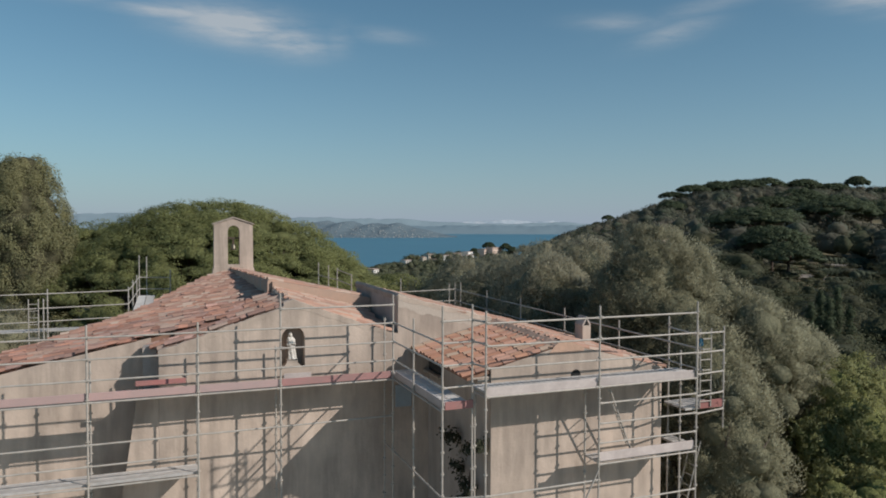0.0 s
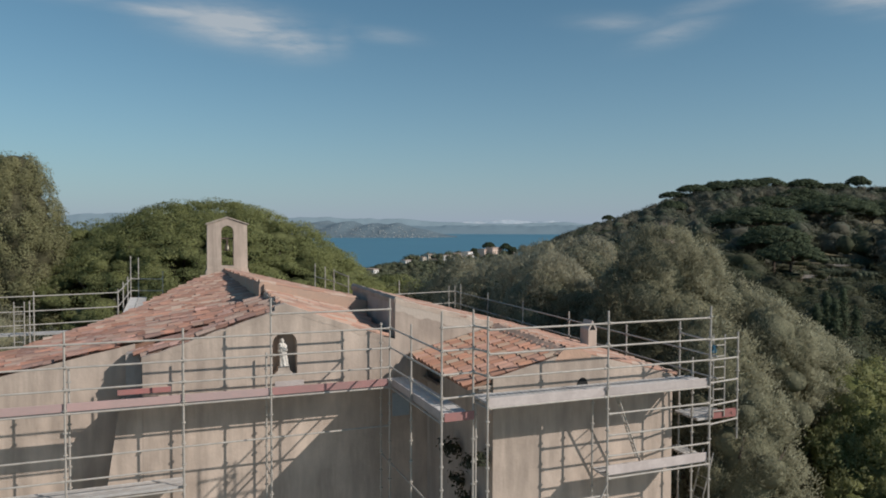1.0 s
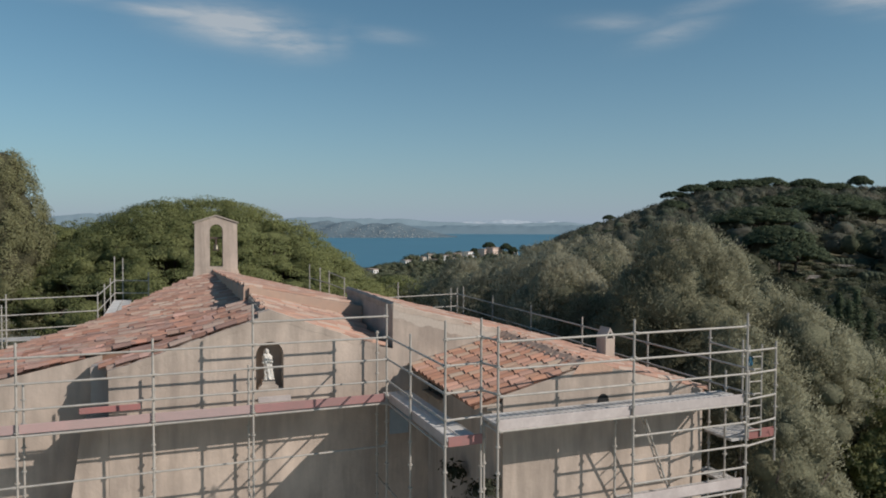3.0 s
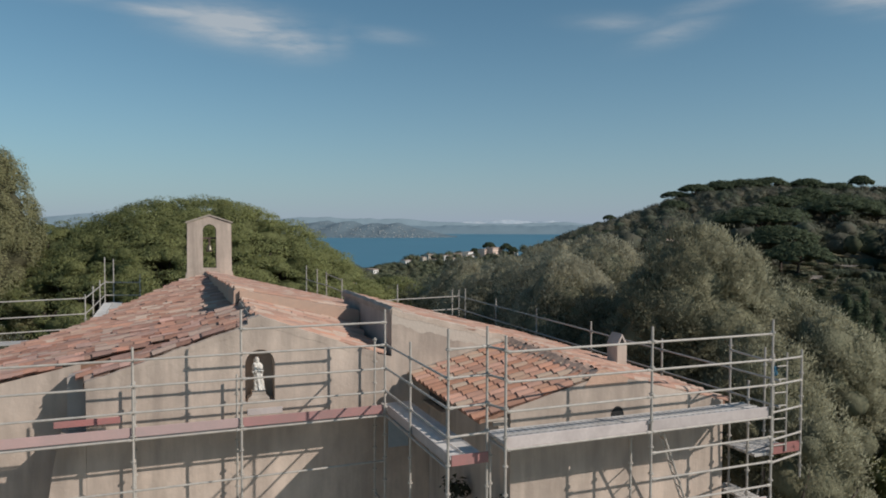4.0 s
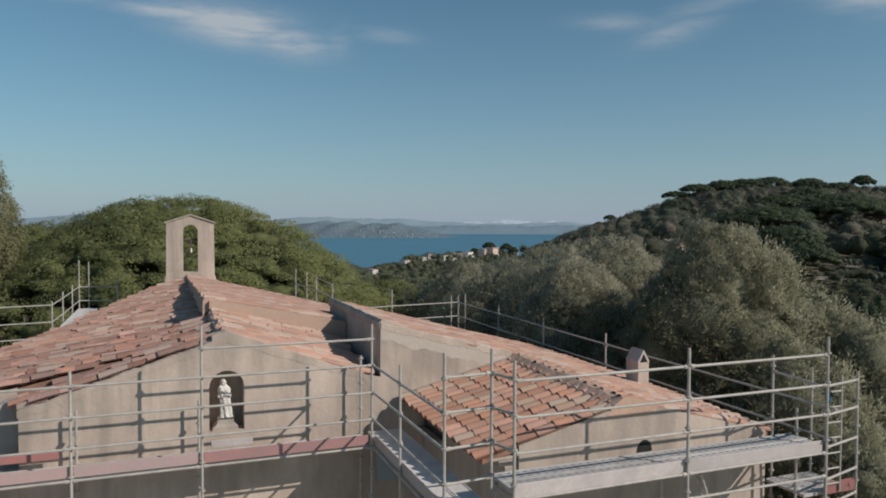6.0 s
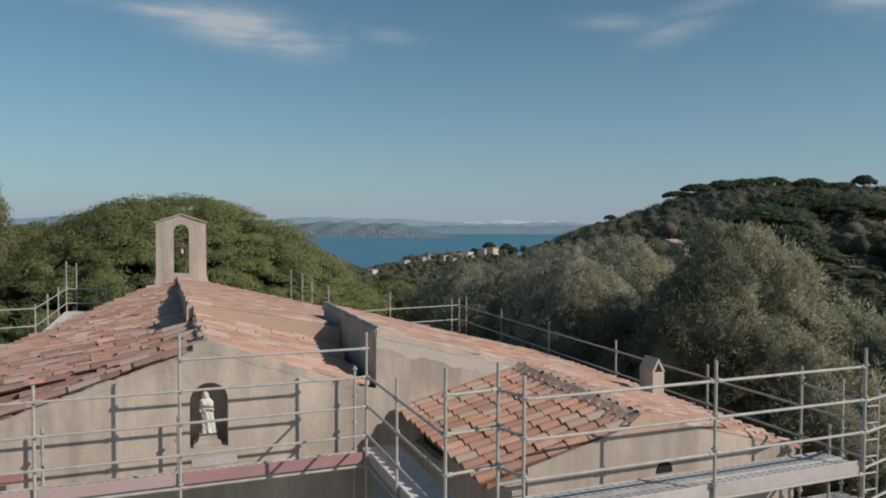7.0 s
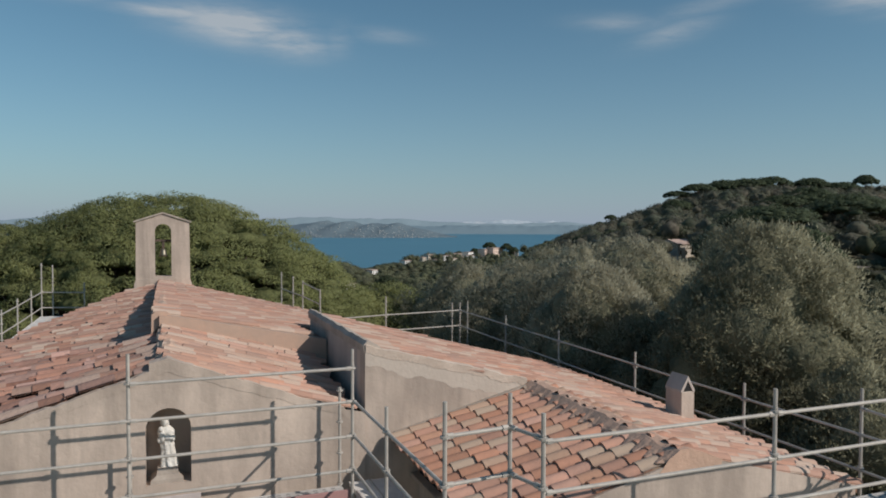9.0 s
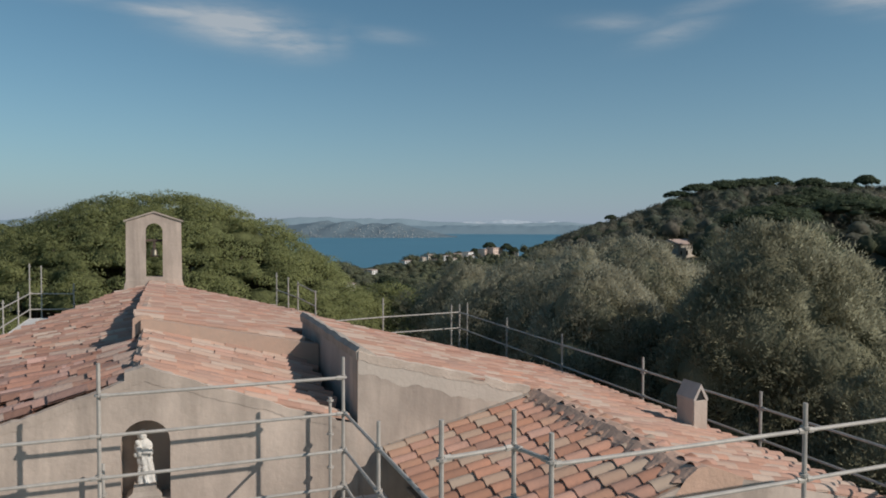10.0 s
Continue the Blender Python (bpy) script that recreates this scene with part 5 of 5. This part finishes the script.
pine_grove(-37.0, 60.0, 5.5, 5.0, -0.8, 3.9, ((-37, 60),), 120, 240)
pine_grove(-4.0, 53.0, 5.0, 4.5, -3.8, 3.4, ((-4.5, 53), (-1.5, 54)), 130, 250)


def cypress(x, y, z_top, r, seed):
    z0 = land(x, y)
    top = thing("cypress", "tall broad dark cypress with a dense columnar crown", "cypress tree", (x, y, z0))
    bm = bmesh.new()
    limb(bm, [(0, 0, -0.2), (0.1, 0, 3.0), (0, 0.1, z_top - z0 - 2)], [0.45, 0.35, 0.08])
    part("trunk", bm, BARK, top, smooth=True)
    rng = np.random.default_rng(seed)
    tall = z_top - z0

    def girth(h):
        return r * np.interp(h, [0.0, 0.2, 0.45, 0.68, 0.77, 0.86, 0.945, 1.0], [0.6, 0.9, 1.0, 0.97, 0.84, 0.65, 0.45, 0.1])
    n = 400
    h = 0.08 + 0.90 * rng.random(n) ** 0.85
    a = rng.random(n) * math.tau
    rr = girth(h) * (0.86 + 0.07 * np.sin(3 * a + 9 * h) + 0.12 * rng.random(n))
    places = np.stack([rr * np.cos(a), rr * np.sin(a), tall * h], 1)
    crown = tufted("crown", places, np.stack([np.cos(a), np.sin(a), 0.5 + 0 * a], 1), 0.36 + 0.42 * rng.random(n) ** 1.6, CYPRESS, top, seed, 230, 0.12, 0.4, 1.3, 0.2, 0.15, 0.08, 0.95)
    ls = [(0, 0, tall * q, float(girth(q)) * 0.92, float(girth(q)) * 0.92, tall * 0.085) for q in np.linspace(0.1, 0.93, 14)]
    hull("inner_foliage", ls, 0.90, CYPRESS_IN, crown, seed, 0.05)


cypress(-8.6, 53.5, 8.0, 2.9, 31)


# umbrella pines that stand out on the hillside: bearing, distance, crown width, crown depth, crown height over ground
CREST_PINES = ((0.322, 440, 17, 3.5, 10), (0.350, 440, 21, 4.5, 10), (0.386, 450, 24, 6, 8.2), (0.418, 450, 24, 6, 7.4), (0.45, 455, 26, 6, 7.8), (0.503, 455, 24, 6, 7.2), (0.580, 450, 15, 6.5, 11.5), (0.545, 452, 24, 5.5, 6.2), (0.625, 440, 22, 6, 7.2), (0.231, 520, 9, 3, 10), (0.216, 520, 7, 2.5, 7))
SLOPE_PINES = ((0.458, 285, 17, 4.5, 9), (0.548, 232, 26, 6.5, 11.5), (0.438, 215, 27, 6, 9), (0.462, 160, 15, 4.5, 8.5), (0.485, 150, 14, 4, 6), (0.6, 260, 24, 7, 9), (0.32, 360, 16, 6, 7), (0.5, 350, 22, 6, 8), (0.49, 300, 18, 5, 8), (0.20, 300, 14, 4, 7), (0.235, 280, 13, 4, 6))
BAY_PINES = ((0.064, 705, 13, 6, 12), (0.022, 700, 11, 5, 9), (0.044, 705, 9, 5, 9), (0.088, 690, 12, 6, 10), (0.098, 660, 9, 5, 8), (-0.075, 330, 12, 6, 6), (-0.052, 250, 11, 6, 6))
HILL_PINES = CREST_PINES + tuple((b, d, w, t, z) for b, d, w, t, z in SLOPE_PINES + BAY_PINES)


VILLAGE = ((-0.134, 300, 5, 3.5), (-0.127, 305, 3.5, 3), (-0.10, 430, 5, 3), (-0.05, 560, 9, 2.5), (-0.03, 600, 5, 3), (-0.0203, 630, 5, 5), (-0.012, 600, 5, 2.5), (0.0047, 630, 7, 3.5), (0.012, 610, 6, 3), (0.0187, 670, 8, 4), (0.034, 680, 9, 4.5), (0.036, 630, 7, 3.5), (0.026, 640, 5, 3), (0.099, 700, 5, 3))
BLOCKS = ((0.0585, 690, 11, 7.0), (0.0715, 690, 14, 8.0))


def clear_view(u, v):
    """No trees close before the houses above the bay."""
    return not any(d - 0.06 * d < v < d + 4 and abs(u / v - b) * d < 0.62 * w for b, d, w, _ in VILLAGE + BLOCKS)


def by_villa(u, v):
    return not (150 < v < 214 and abs(u / v - 0.3135) < 0.028)


def near_pine(u, v):
    return any(abs(u - b * d) < w * 0.6 and -0.10 * d < v - d < 0.03 * d for b, d, w, *_ in HILL_PINES)


LUMPS = {}
for level in (1, 2):
    lump = bmesh.new()
    bmesh.ops.create_icosphere(lump, subdivisions=level, radius=1.0)
    LUMPS[level] = (np.array([v.co[:] for v in lump.verts]), np.array([[v.index for v in f.verts] for f in lump.faces]))
    lump.free()


def woods(name, label, seed, spots, mat, per=150, leaf=0.62):
    """Far woodland: many uneven crowns, each a lumpy mass with leaf sprays on it, in one object. spots: (u, v, radius, height)."""
    rng = np.random.default_rng(seed)
    verts, faces, normals, at = [], [], [], 0
    for u, v, r, h in spots:
        z = float(height(np.array([u]), np.array([v]))[0])
        x, y = ahead(u, v)
        mid = np.array([x, y, z + h * 0.68])
        half = np.array([r, r, h * 0.34])
        lv, lf = LUMPS[2 if v < 200 else 1]
        ph = rng.random(3) * 9
        wob = 1 + 0.16 * np.sin(lv[:, 0] * 4.1 + ph[0]) * np.sin(lv[:, 1] * 3.7 + ph[1]) + 0.12 * np.sin(lv[:, 2] * 5 + lv[:, 0] * 4 + ph[2]) + 0.04 * rng.normal(size=len(lv))
        verts.append(mid + lv * half * ((0.64 if v < 140 else 0.78) * wob)[:, None])
        faces.append(lf + at)
        normals.append(lv + 0.25 * rng.normal(size=lv.shape))
        at += len(lv)
        n = int(per * min(3.0, max(0.45, 110.0 / max(v, 40))) * (r / 3.5) ** 1.2 * 1.8) + 10
        d = rng.normal(size=(n, 3))
        d[:, 2] = np.abs(d[:, 2]) - 0.3
        d /= np.linalg.norm(d, axis=1, keepdims=True)
        p = mid + d * half * ((0.78 if v < 140 else 0.88) + (0.34 if v < 140 else 0.22) * rng.random((n, 1)) + 0.10 * np.sin(d[:, :1] * 7 + ph[0]) * np.sin(d[:, 1:2] * 6 + ph[1]))
        nn = d + rng.normal(size=(n, 3)) * 0.35
        a = np.cross(nn, rng.normal(size=(n, 3)))
        a /= np.linalg.norm(a, axis=1, keepdims=True) + 1e-6
        b = np.cross(a, nn)
        b /= np.linalg.norm(b, axis=1, keepdims=True) + 1e-6
        q = leaf * (0.5 + 0.7 * rng.random((n, 1))) * (0.45 + v / 520)
        verts.append(np.stack([p - a * q * 0.5 - b * q * 0.3, p + b * q * 0.45, p + a * q * 0.5 - b * q * 0.2], 1).reshape(-1, 3))
        faces.append(at + np.arange(n * 3).reshape(-1, 3))
        normals.append(np.repeat(d + 0.22 * rng.normal(size=(n, 3)), 3, 0))
        at += n * 3
    normals = np.concatenate(normals)
    normals /= np.linalg.norm(normals, axis=1, keepdims=True)
    return tagged(raw_mesh(name, np.concatenate(verts), np.concatenate(faces), mat, normals=normals), label, "woodland", kind="stuff")


def scatter(seed, n, u0, u1, v0, v1, keep, r=(2.5, 5), h=(5, 9)):
    rng = random.Random(seed)
    out = []
    for _ in range(n):
        v = v0 + (v1 - v0) * rng.random()
        u = rng.uniform(u0, u1)
        if keep(u, v):
            if 120 < v < 172 and 0.44 < u / v < 0.62:
                out.append((u, v, rng.uniform(1.2, 2.2), rng.uniform(1.2, 2.2)))
                continue
            low = (0.85 if v > 400 else 0.55) if near_pine(u, v) else 1.0
            out.append((u, v, rng.uniform(*r), rng.uniform(*h) * low * (1.25 if 170 < v < 400 else 1.0)))
    return out


woods("hill_woods", "dark mixed pine and oak wood covering the hillside", 11, scatter(1, 3600, 40, 520, 150, 560, lambda u, v: 0.16 * v < u < 0.72 * v + 30 and by_villa(u, v), (2.5, 5.5), (5, 9)), WOOD_FAR)
woods("slope_woods", "green bushes and small trees on the near slope", 14, scatter(6, 380, 16, 110, 42, 140, lambda u, v: u > 0.40 * v, (1.6, 3.2), (3.2, 5.6)) + scatter(4, 1100, 15, 190, 70, 230, lambda u, v: 0.16 * v < u < 0.72 * v + 20 and by_villa(u, v), (2.2, 4.5), (4, 7)), SLOPE_OAK, per=250, leaf=0.42)
woods("valley_woods", "green trees filling the valley towards the bay", 12, scatter(2, 2000, -220, 200, 62, 760, lambda u, v: -0.34 * v - 10 < u < 0.17 * v + 8 and clear_view(u, v), (2.0, 4.2), (3.5, 6.5)) + scatter(5, 1100, -75, 40, 180, 640, lambda u, v: -0.16 * v < u < 0.08 * v and clear_view(u, v), (2.5, 4.2), (3, 5)) + scatter(8, 160, -40, 85, 480, 700, lambda u, v: -0.06 * v < u < 0.12 * v and clear_view(u, v), (2.2, 3.6), (6.5, 9.5)), OAK, per=115)
woods("shore_woods", "green wooded slope beyond the pines", 13, scatter(3, 900, -500, -20, 75, 430, lambda u, v: -0.8 * v < u < -0.3 * v, (3, 6), (5, 8)), OAK)


def climber():
    top = thing("climbing_plant", "dark leafy creeper growing up the annex wall", "plant", (7.1, 16.6, GROUND))
    bm = bmesh.new()
    limb(bm, [(0.08, 0, 0), (0.1, 0.2, 1.6), (0.08, -0.1, 3.2), (0.08, -0.4, 4.4)], [0.05, 0.04, 0.03, 0.015], 6)
    part("stem", bm, BARK, top)
    lob = [(0.0, 0.1, 2.3, 0.18, 0.45, 0.4), (-0.02, -0.3, 3.0, 0.18, 0.35, 0.45), (0.0, 0.5, 3.2, 0.15, 0.22, 0.5), (0.0, 0.9, 4.0, 0.15, 0.25, 0.3), (0.0, -0.6, 4.1, 0.15, 0.3, 0.35), (0.0, 0.2, 1.2, 0.2, 0.5, 0.6)]
    leaves("foliage", lob, 1500, 0.10, IVY, top, 61, 0.7, 0.10)


climber()


def hill_pine(bear, v, wide, thick, y_lift, seed):
    # bare trunk, forked limbs, flat wide crown
    u = bear * v
    x, y = ahead(u, v)
    z = float(height(np.array([u]), np.array([v]))[0])
    top = thing("umbrella_pine", "umbrella pine with a flat dark crown on the hillside", "pine tree", (x, y, z), "umbrella pines on the hillside")
    rng = random.Random(seed)
    zc = y_lift
    bm = bmesh.new()
    limb(bm, [(0, 0, -0.5), (0.3, 0.1, zc * 0.5), (0.1, 0.2, zc - thick * 0.2)], [0.4, 0.3, 0.2], 6)
    for k in range(5):
        a = k * 1.26 + rng.random()
        limb(bm, [(0.15, 0.15, zc * 0.62), (wide * 0.12 * math.cos(a), wide * 0.12 * math.sin(a), zc * 0.85), (wide * 0.36 * math.cos(a), wide * 0.36 * math.sin(a), zc)], [0.16, 0.12, 0.05], 5)
    part("trunk", bm, BARK, top, smooth=True)
    k = np.arange(70)
    rho, turn = np.sqrt((k + 0.5) / 70), k * 2.39996 + rng.random() * 6
    lump = np.array([rng.uniform(-0.10, 0.10) for _ in k]) * thick
    places = np.stack([0.47 * wide * rho * np.cos(turn), 0.47 * wide * rho * np.sin(turn), zc + thick * (0.42 - 0.62 * rho ** 2.2) + lump], 1)
    ways = np.stack([rho * np.cos(turn) * 0.8, rho * np.sin(turn) * 0.8, np.ones(70)], 1)
    crown = tufted("crown", places, ways, wide * (0.055 + 0.03 * np.array([rng.random() for _ in k])), PINE_HILL, top, seed, 60, 0.42 + v / 1200, 0.4, 0.55, 0.2, 0.5)
    lob = [(p[0] * 0.92, p[1] * 0.92, p[2] - 0.10 * thick - 0.3, wide * 0.085, wide * 0.085, thick * 0.13) for p in places[::2]]
    hull("inner_foliage", lob, 1.0, PINE_HILL, crown, seed)


for i, (px_b, v, wide, thick, lift) in enumerate(HILL_PINES):
    hill_pine(px_b, v, wide, thick, lift, 300 + i)
for i, (bb, v, zt) in enumerate(((0.519, 61, 7.6), (0.532, 63, 8.8), (0.544, 61, 8.2), (0.556, 64, 9.0), (0.574, 62, 7.4))):
    x, y = ahead(bb * v, v)
    z = float(height(np.array([bb * v]), np.array([v]))[0])
    top = thing("cypress", "slender dark cypress on the slope", "cypress tree", (x, y, z), "slender cypresses on the slope")
    bm = bmesh.new()
    limb(bm, [(0, 0, -0.3), (0, 0, zt * 0.8)], [0.2, 0.04], 6)
    part("trunk", bm, BARK, top)
    leaves("crown", [(0, 0, zt * f, 0.5 * w, 0.5 * w, zt * 0.17) for f, w in ((0.22, 0.9), (0.42, 1.0), (0.62, 0.85), (0.82, 0.5))], 5000, 0.2, PINE_HILL, top, 340 + i, 0.5, 0.14, per=12)


# ---- houses ----
def house(u, v, wide, deep, tall, turn, wall_mat, label, rise=1.4, cols=3, rows=1, lift=0.0):
    x, y = ahead(u, v)
    z = float(height(np.array([u]), np.array([v]))[0]) + lift
    top = thing("house", label, "house", (x, y, z), "houses above the bay")
    top.rotation_euler = (0, 0, radians(turn))
    bm = bmesh.new()
    box(bm, -wide / 2, wide / 2, -deep / 2, deep / 2, -4 - lift, tall)
    part("wall", bm, wall_mat, top)
    bm = bmesh.new()
    prism(bm, [(-deep / 2 - 0.4, tall - 0.02), (deep / 2 + 0.4, tall - 0.02), (deep / 2 + 0.4, tall + 0.2), (0, tall + rise), (-deep / 2 - 0.4, tall + 0.2)], "x", -wide / 2 - 0.4, wide / 2 + 0.4)
    part("roof", bm, HOUSE_ROOF, top)
    for r in range(rows):
        for c in range(cols):
            wx = -wide / 2 + (c + 0.5) * wide / cols
            wz = tall * (r + 0.35) / rows
            bm = bmesh.new()
            box(bm, wx - 0.36, wx + 0.36, -deep / 2 - 0.05, -deep / 2 + 0.02, wz, wz + min(1.2, 0.42 * tall / rows))
            part("window", bm, GLASS_DARK, top)


rng_h = random.Random(77)
SALMON = material("salmon_render", (0.80, 0.62, 0.52), (0.72, 0.55, 0.46), 0.4, bump=0.1)
for bear, v, w, h in VILLAGE:
    house(bear * v, v, w, 6 + w * 0.15, h, HEADING + rng_h.uniform(15, 60), rng_h.choice((HOUSE_WALL, HOUSE_WHITE, HOUSE_WHITE)), "pale rendered villa with a clay tile roof among trees", cols=max(2, int(w / 3)), rows=2 if h > 4.8 else 1, rise=0.4, lift=rng_h.uniform(1.2, 2.8))
for bear, v, w, h in BLOCKS:
    house(bear * v, v, w, 9, h, HEADING + 45, SALMON, "salmon-rendered apartment block above the bay", cols=5, rows=3, rise=0.4, lift=1.8)
house(0.3135 * 205, 205, 8.5, 6, 4.4, HEADING + 40, HOUSE_WALL, "pale rendered villa on the wooded hillside", cols=3, rows=1, lift=-0.5)
for u, v in ((-26, 72), (-33, 80), (-20, 85)):
    house(u, v, 9, 7, 3.2, HEADING + rng_h.uniform(-25, 25), HOUSE_WHITE, "low white house glimpsed between pine trunks", cols=2, rows=1)


# terrace walls and a clipped hedge on the hillside garden
def on_slope(bear, v):
    x, y = ahead(bear * v, v)
    return x, y, float(height(np.array([bear * v]), np.array([v]))[0])


def garden_wall(b0, b1, v, tall):
    """A pale retaining wall of short lengths that step with the slope, each with its coping."""
    x0, y0, z0 = on_slope((b0 + b1) / 2, v)
    top = thing("garden_wall", "low pale plastered terrace wall on the hillside", "garden wall", (x0, y0, z0), "terrace walls on the hillside")
    for k in range(4):
        xa, ya, za = on_slope(b0 + (b1 - b0) * (k + 0.5) / 4, v)
        half = (b1 - b0) * v / 8
        for name, hw, d, lo, hi in (("wall_length", half, 0.25, -1.0, tall), ("coping", half + 0.02, 0.33, tall, tall + 0.12)):
            bm = bmesh.new()
            box(bm, -hw, hw, -d, d, lo, hi, 0.02)
            ob = part(name, bm, PLASTER_GREY, top)
            ob.location = (xa - x0, ya - y0, za - z0)
            ob.rotation_euler = (0, 0, radians(HEADING))


garden_wall(0.545, 0.590, 166, 1.5)
garden_wall(0.500, 0.540, 150, 1.2)
HEDGE = foliage("clipped_hedge_leaves", (0.150, 0.172, 0.115), (0.118, 0.135, 0.092), 0.3, 0.08)


def hedge(b0, b1, v, tall, deep, seed):
    """A clipped hedge in flat-topped lengths that follow the slope."""
    x, y, z = on_slope((b0 + b1) / 2, v)
    top = thing("hedge", "clipped grey-green hedge beside the terrace wall", "hedge", (x, y, z), "hedges on the hillside")
    count = max(3, int((b1 - b0) * v / 1.1))
    lobes = []
    for k in range(count):
        xa, ya, za = on_slope(b0 + (b1 - b0) * (k + 0.5) / count, v)
        lobes.append((xa - x, ya - y, za - z + tall * 0.45, 0.95, deep, tall * 0.55))
    crown = leaves("crown", lobes, 900 * count, 0.26, HEDGE, top, seed, 0.5, 0.12, per=12)
    hull("inner_foliage", lobes, 0.9, HEDGE, crown, 7)


for k, (b0, b1, v, tall, deep) in enumerate(((0.468, 0.510, 152, 1.9, 0.8), (0.533, 0.600, 172, 2.6, 1.2), (0.525, 0.585, 158, 1.8, 1.0), (0.575, 0.625, 150, 2.4, 1.3), (0.540, 0.575, 146, 1.5, 0.8))):
    hedge(b0, b1, v, tall, deep, 470 + k)


def blue_cloth():
    """A small folded cloth hung on the ladder stile."""
    bm = bmesh.new()
    rows = []
    for i in range(9):
        z = 0.11 - 0.028 * i
        half = 0.05 + 0.02 * math.sin(i * 1.3) + 0.004 * i
        rows.append([bm.verts.new((half * q, -0.03 - 0.025 * math.cos(q * 5 + i * 0.6), z + 0.012 * math.sin(q * 4 + i))) for q in (-1, -0.6, -0.2, 0.2, 0.6, 1)])
    for ra, rb in zip(rows, rows[1:]):
        for k in range(5):
            bm.faces.new((ra[k], ra[k + 1], rb[k + 1], rb[k]))
    bmesh.ops.solidify(bm, geom=bm.faces[:], thickness=0.008)
    ob = part("cloth", bm, material("blue_cloth", (0.06, 0.20, 0.30), (0.04, 0.13, 0.21), 12.0, bump=0.3), None, smooth=True)
    ob.location = (13.13, 14.96, 0.63)
    tagged(ob, "small blue cloth hanging on the scaffold ladder", "cloth")


blue_cloth()
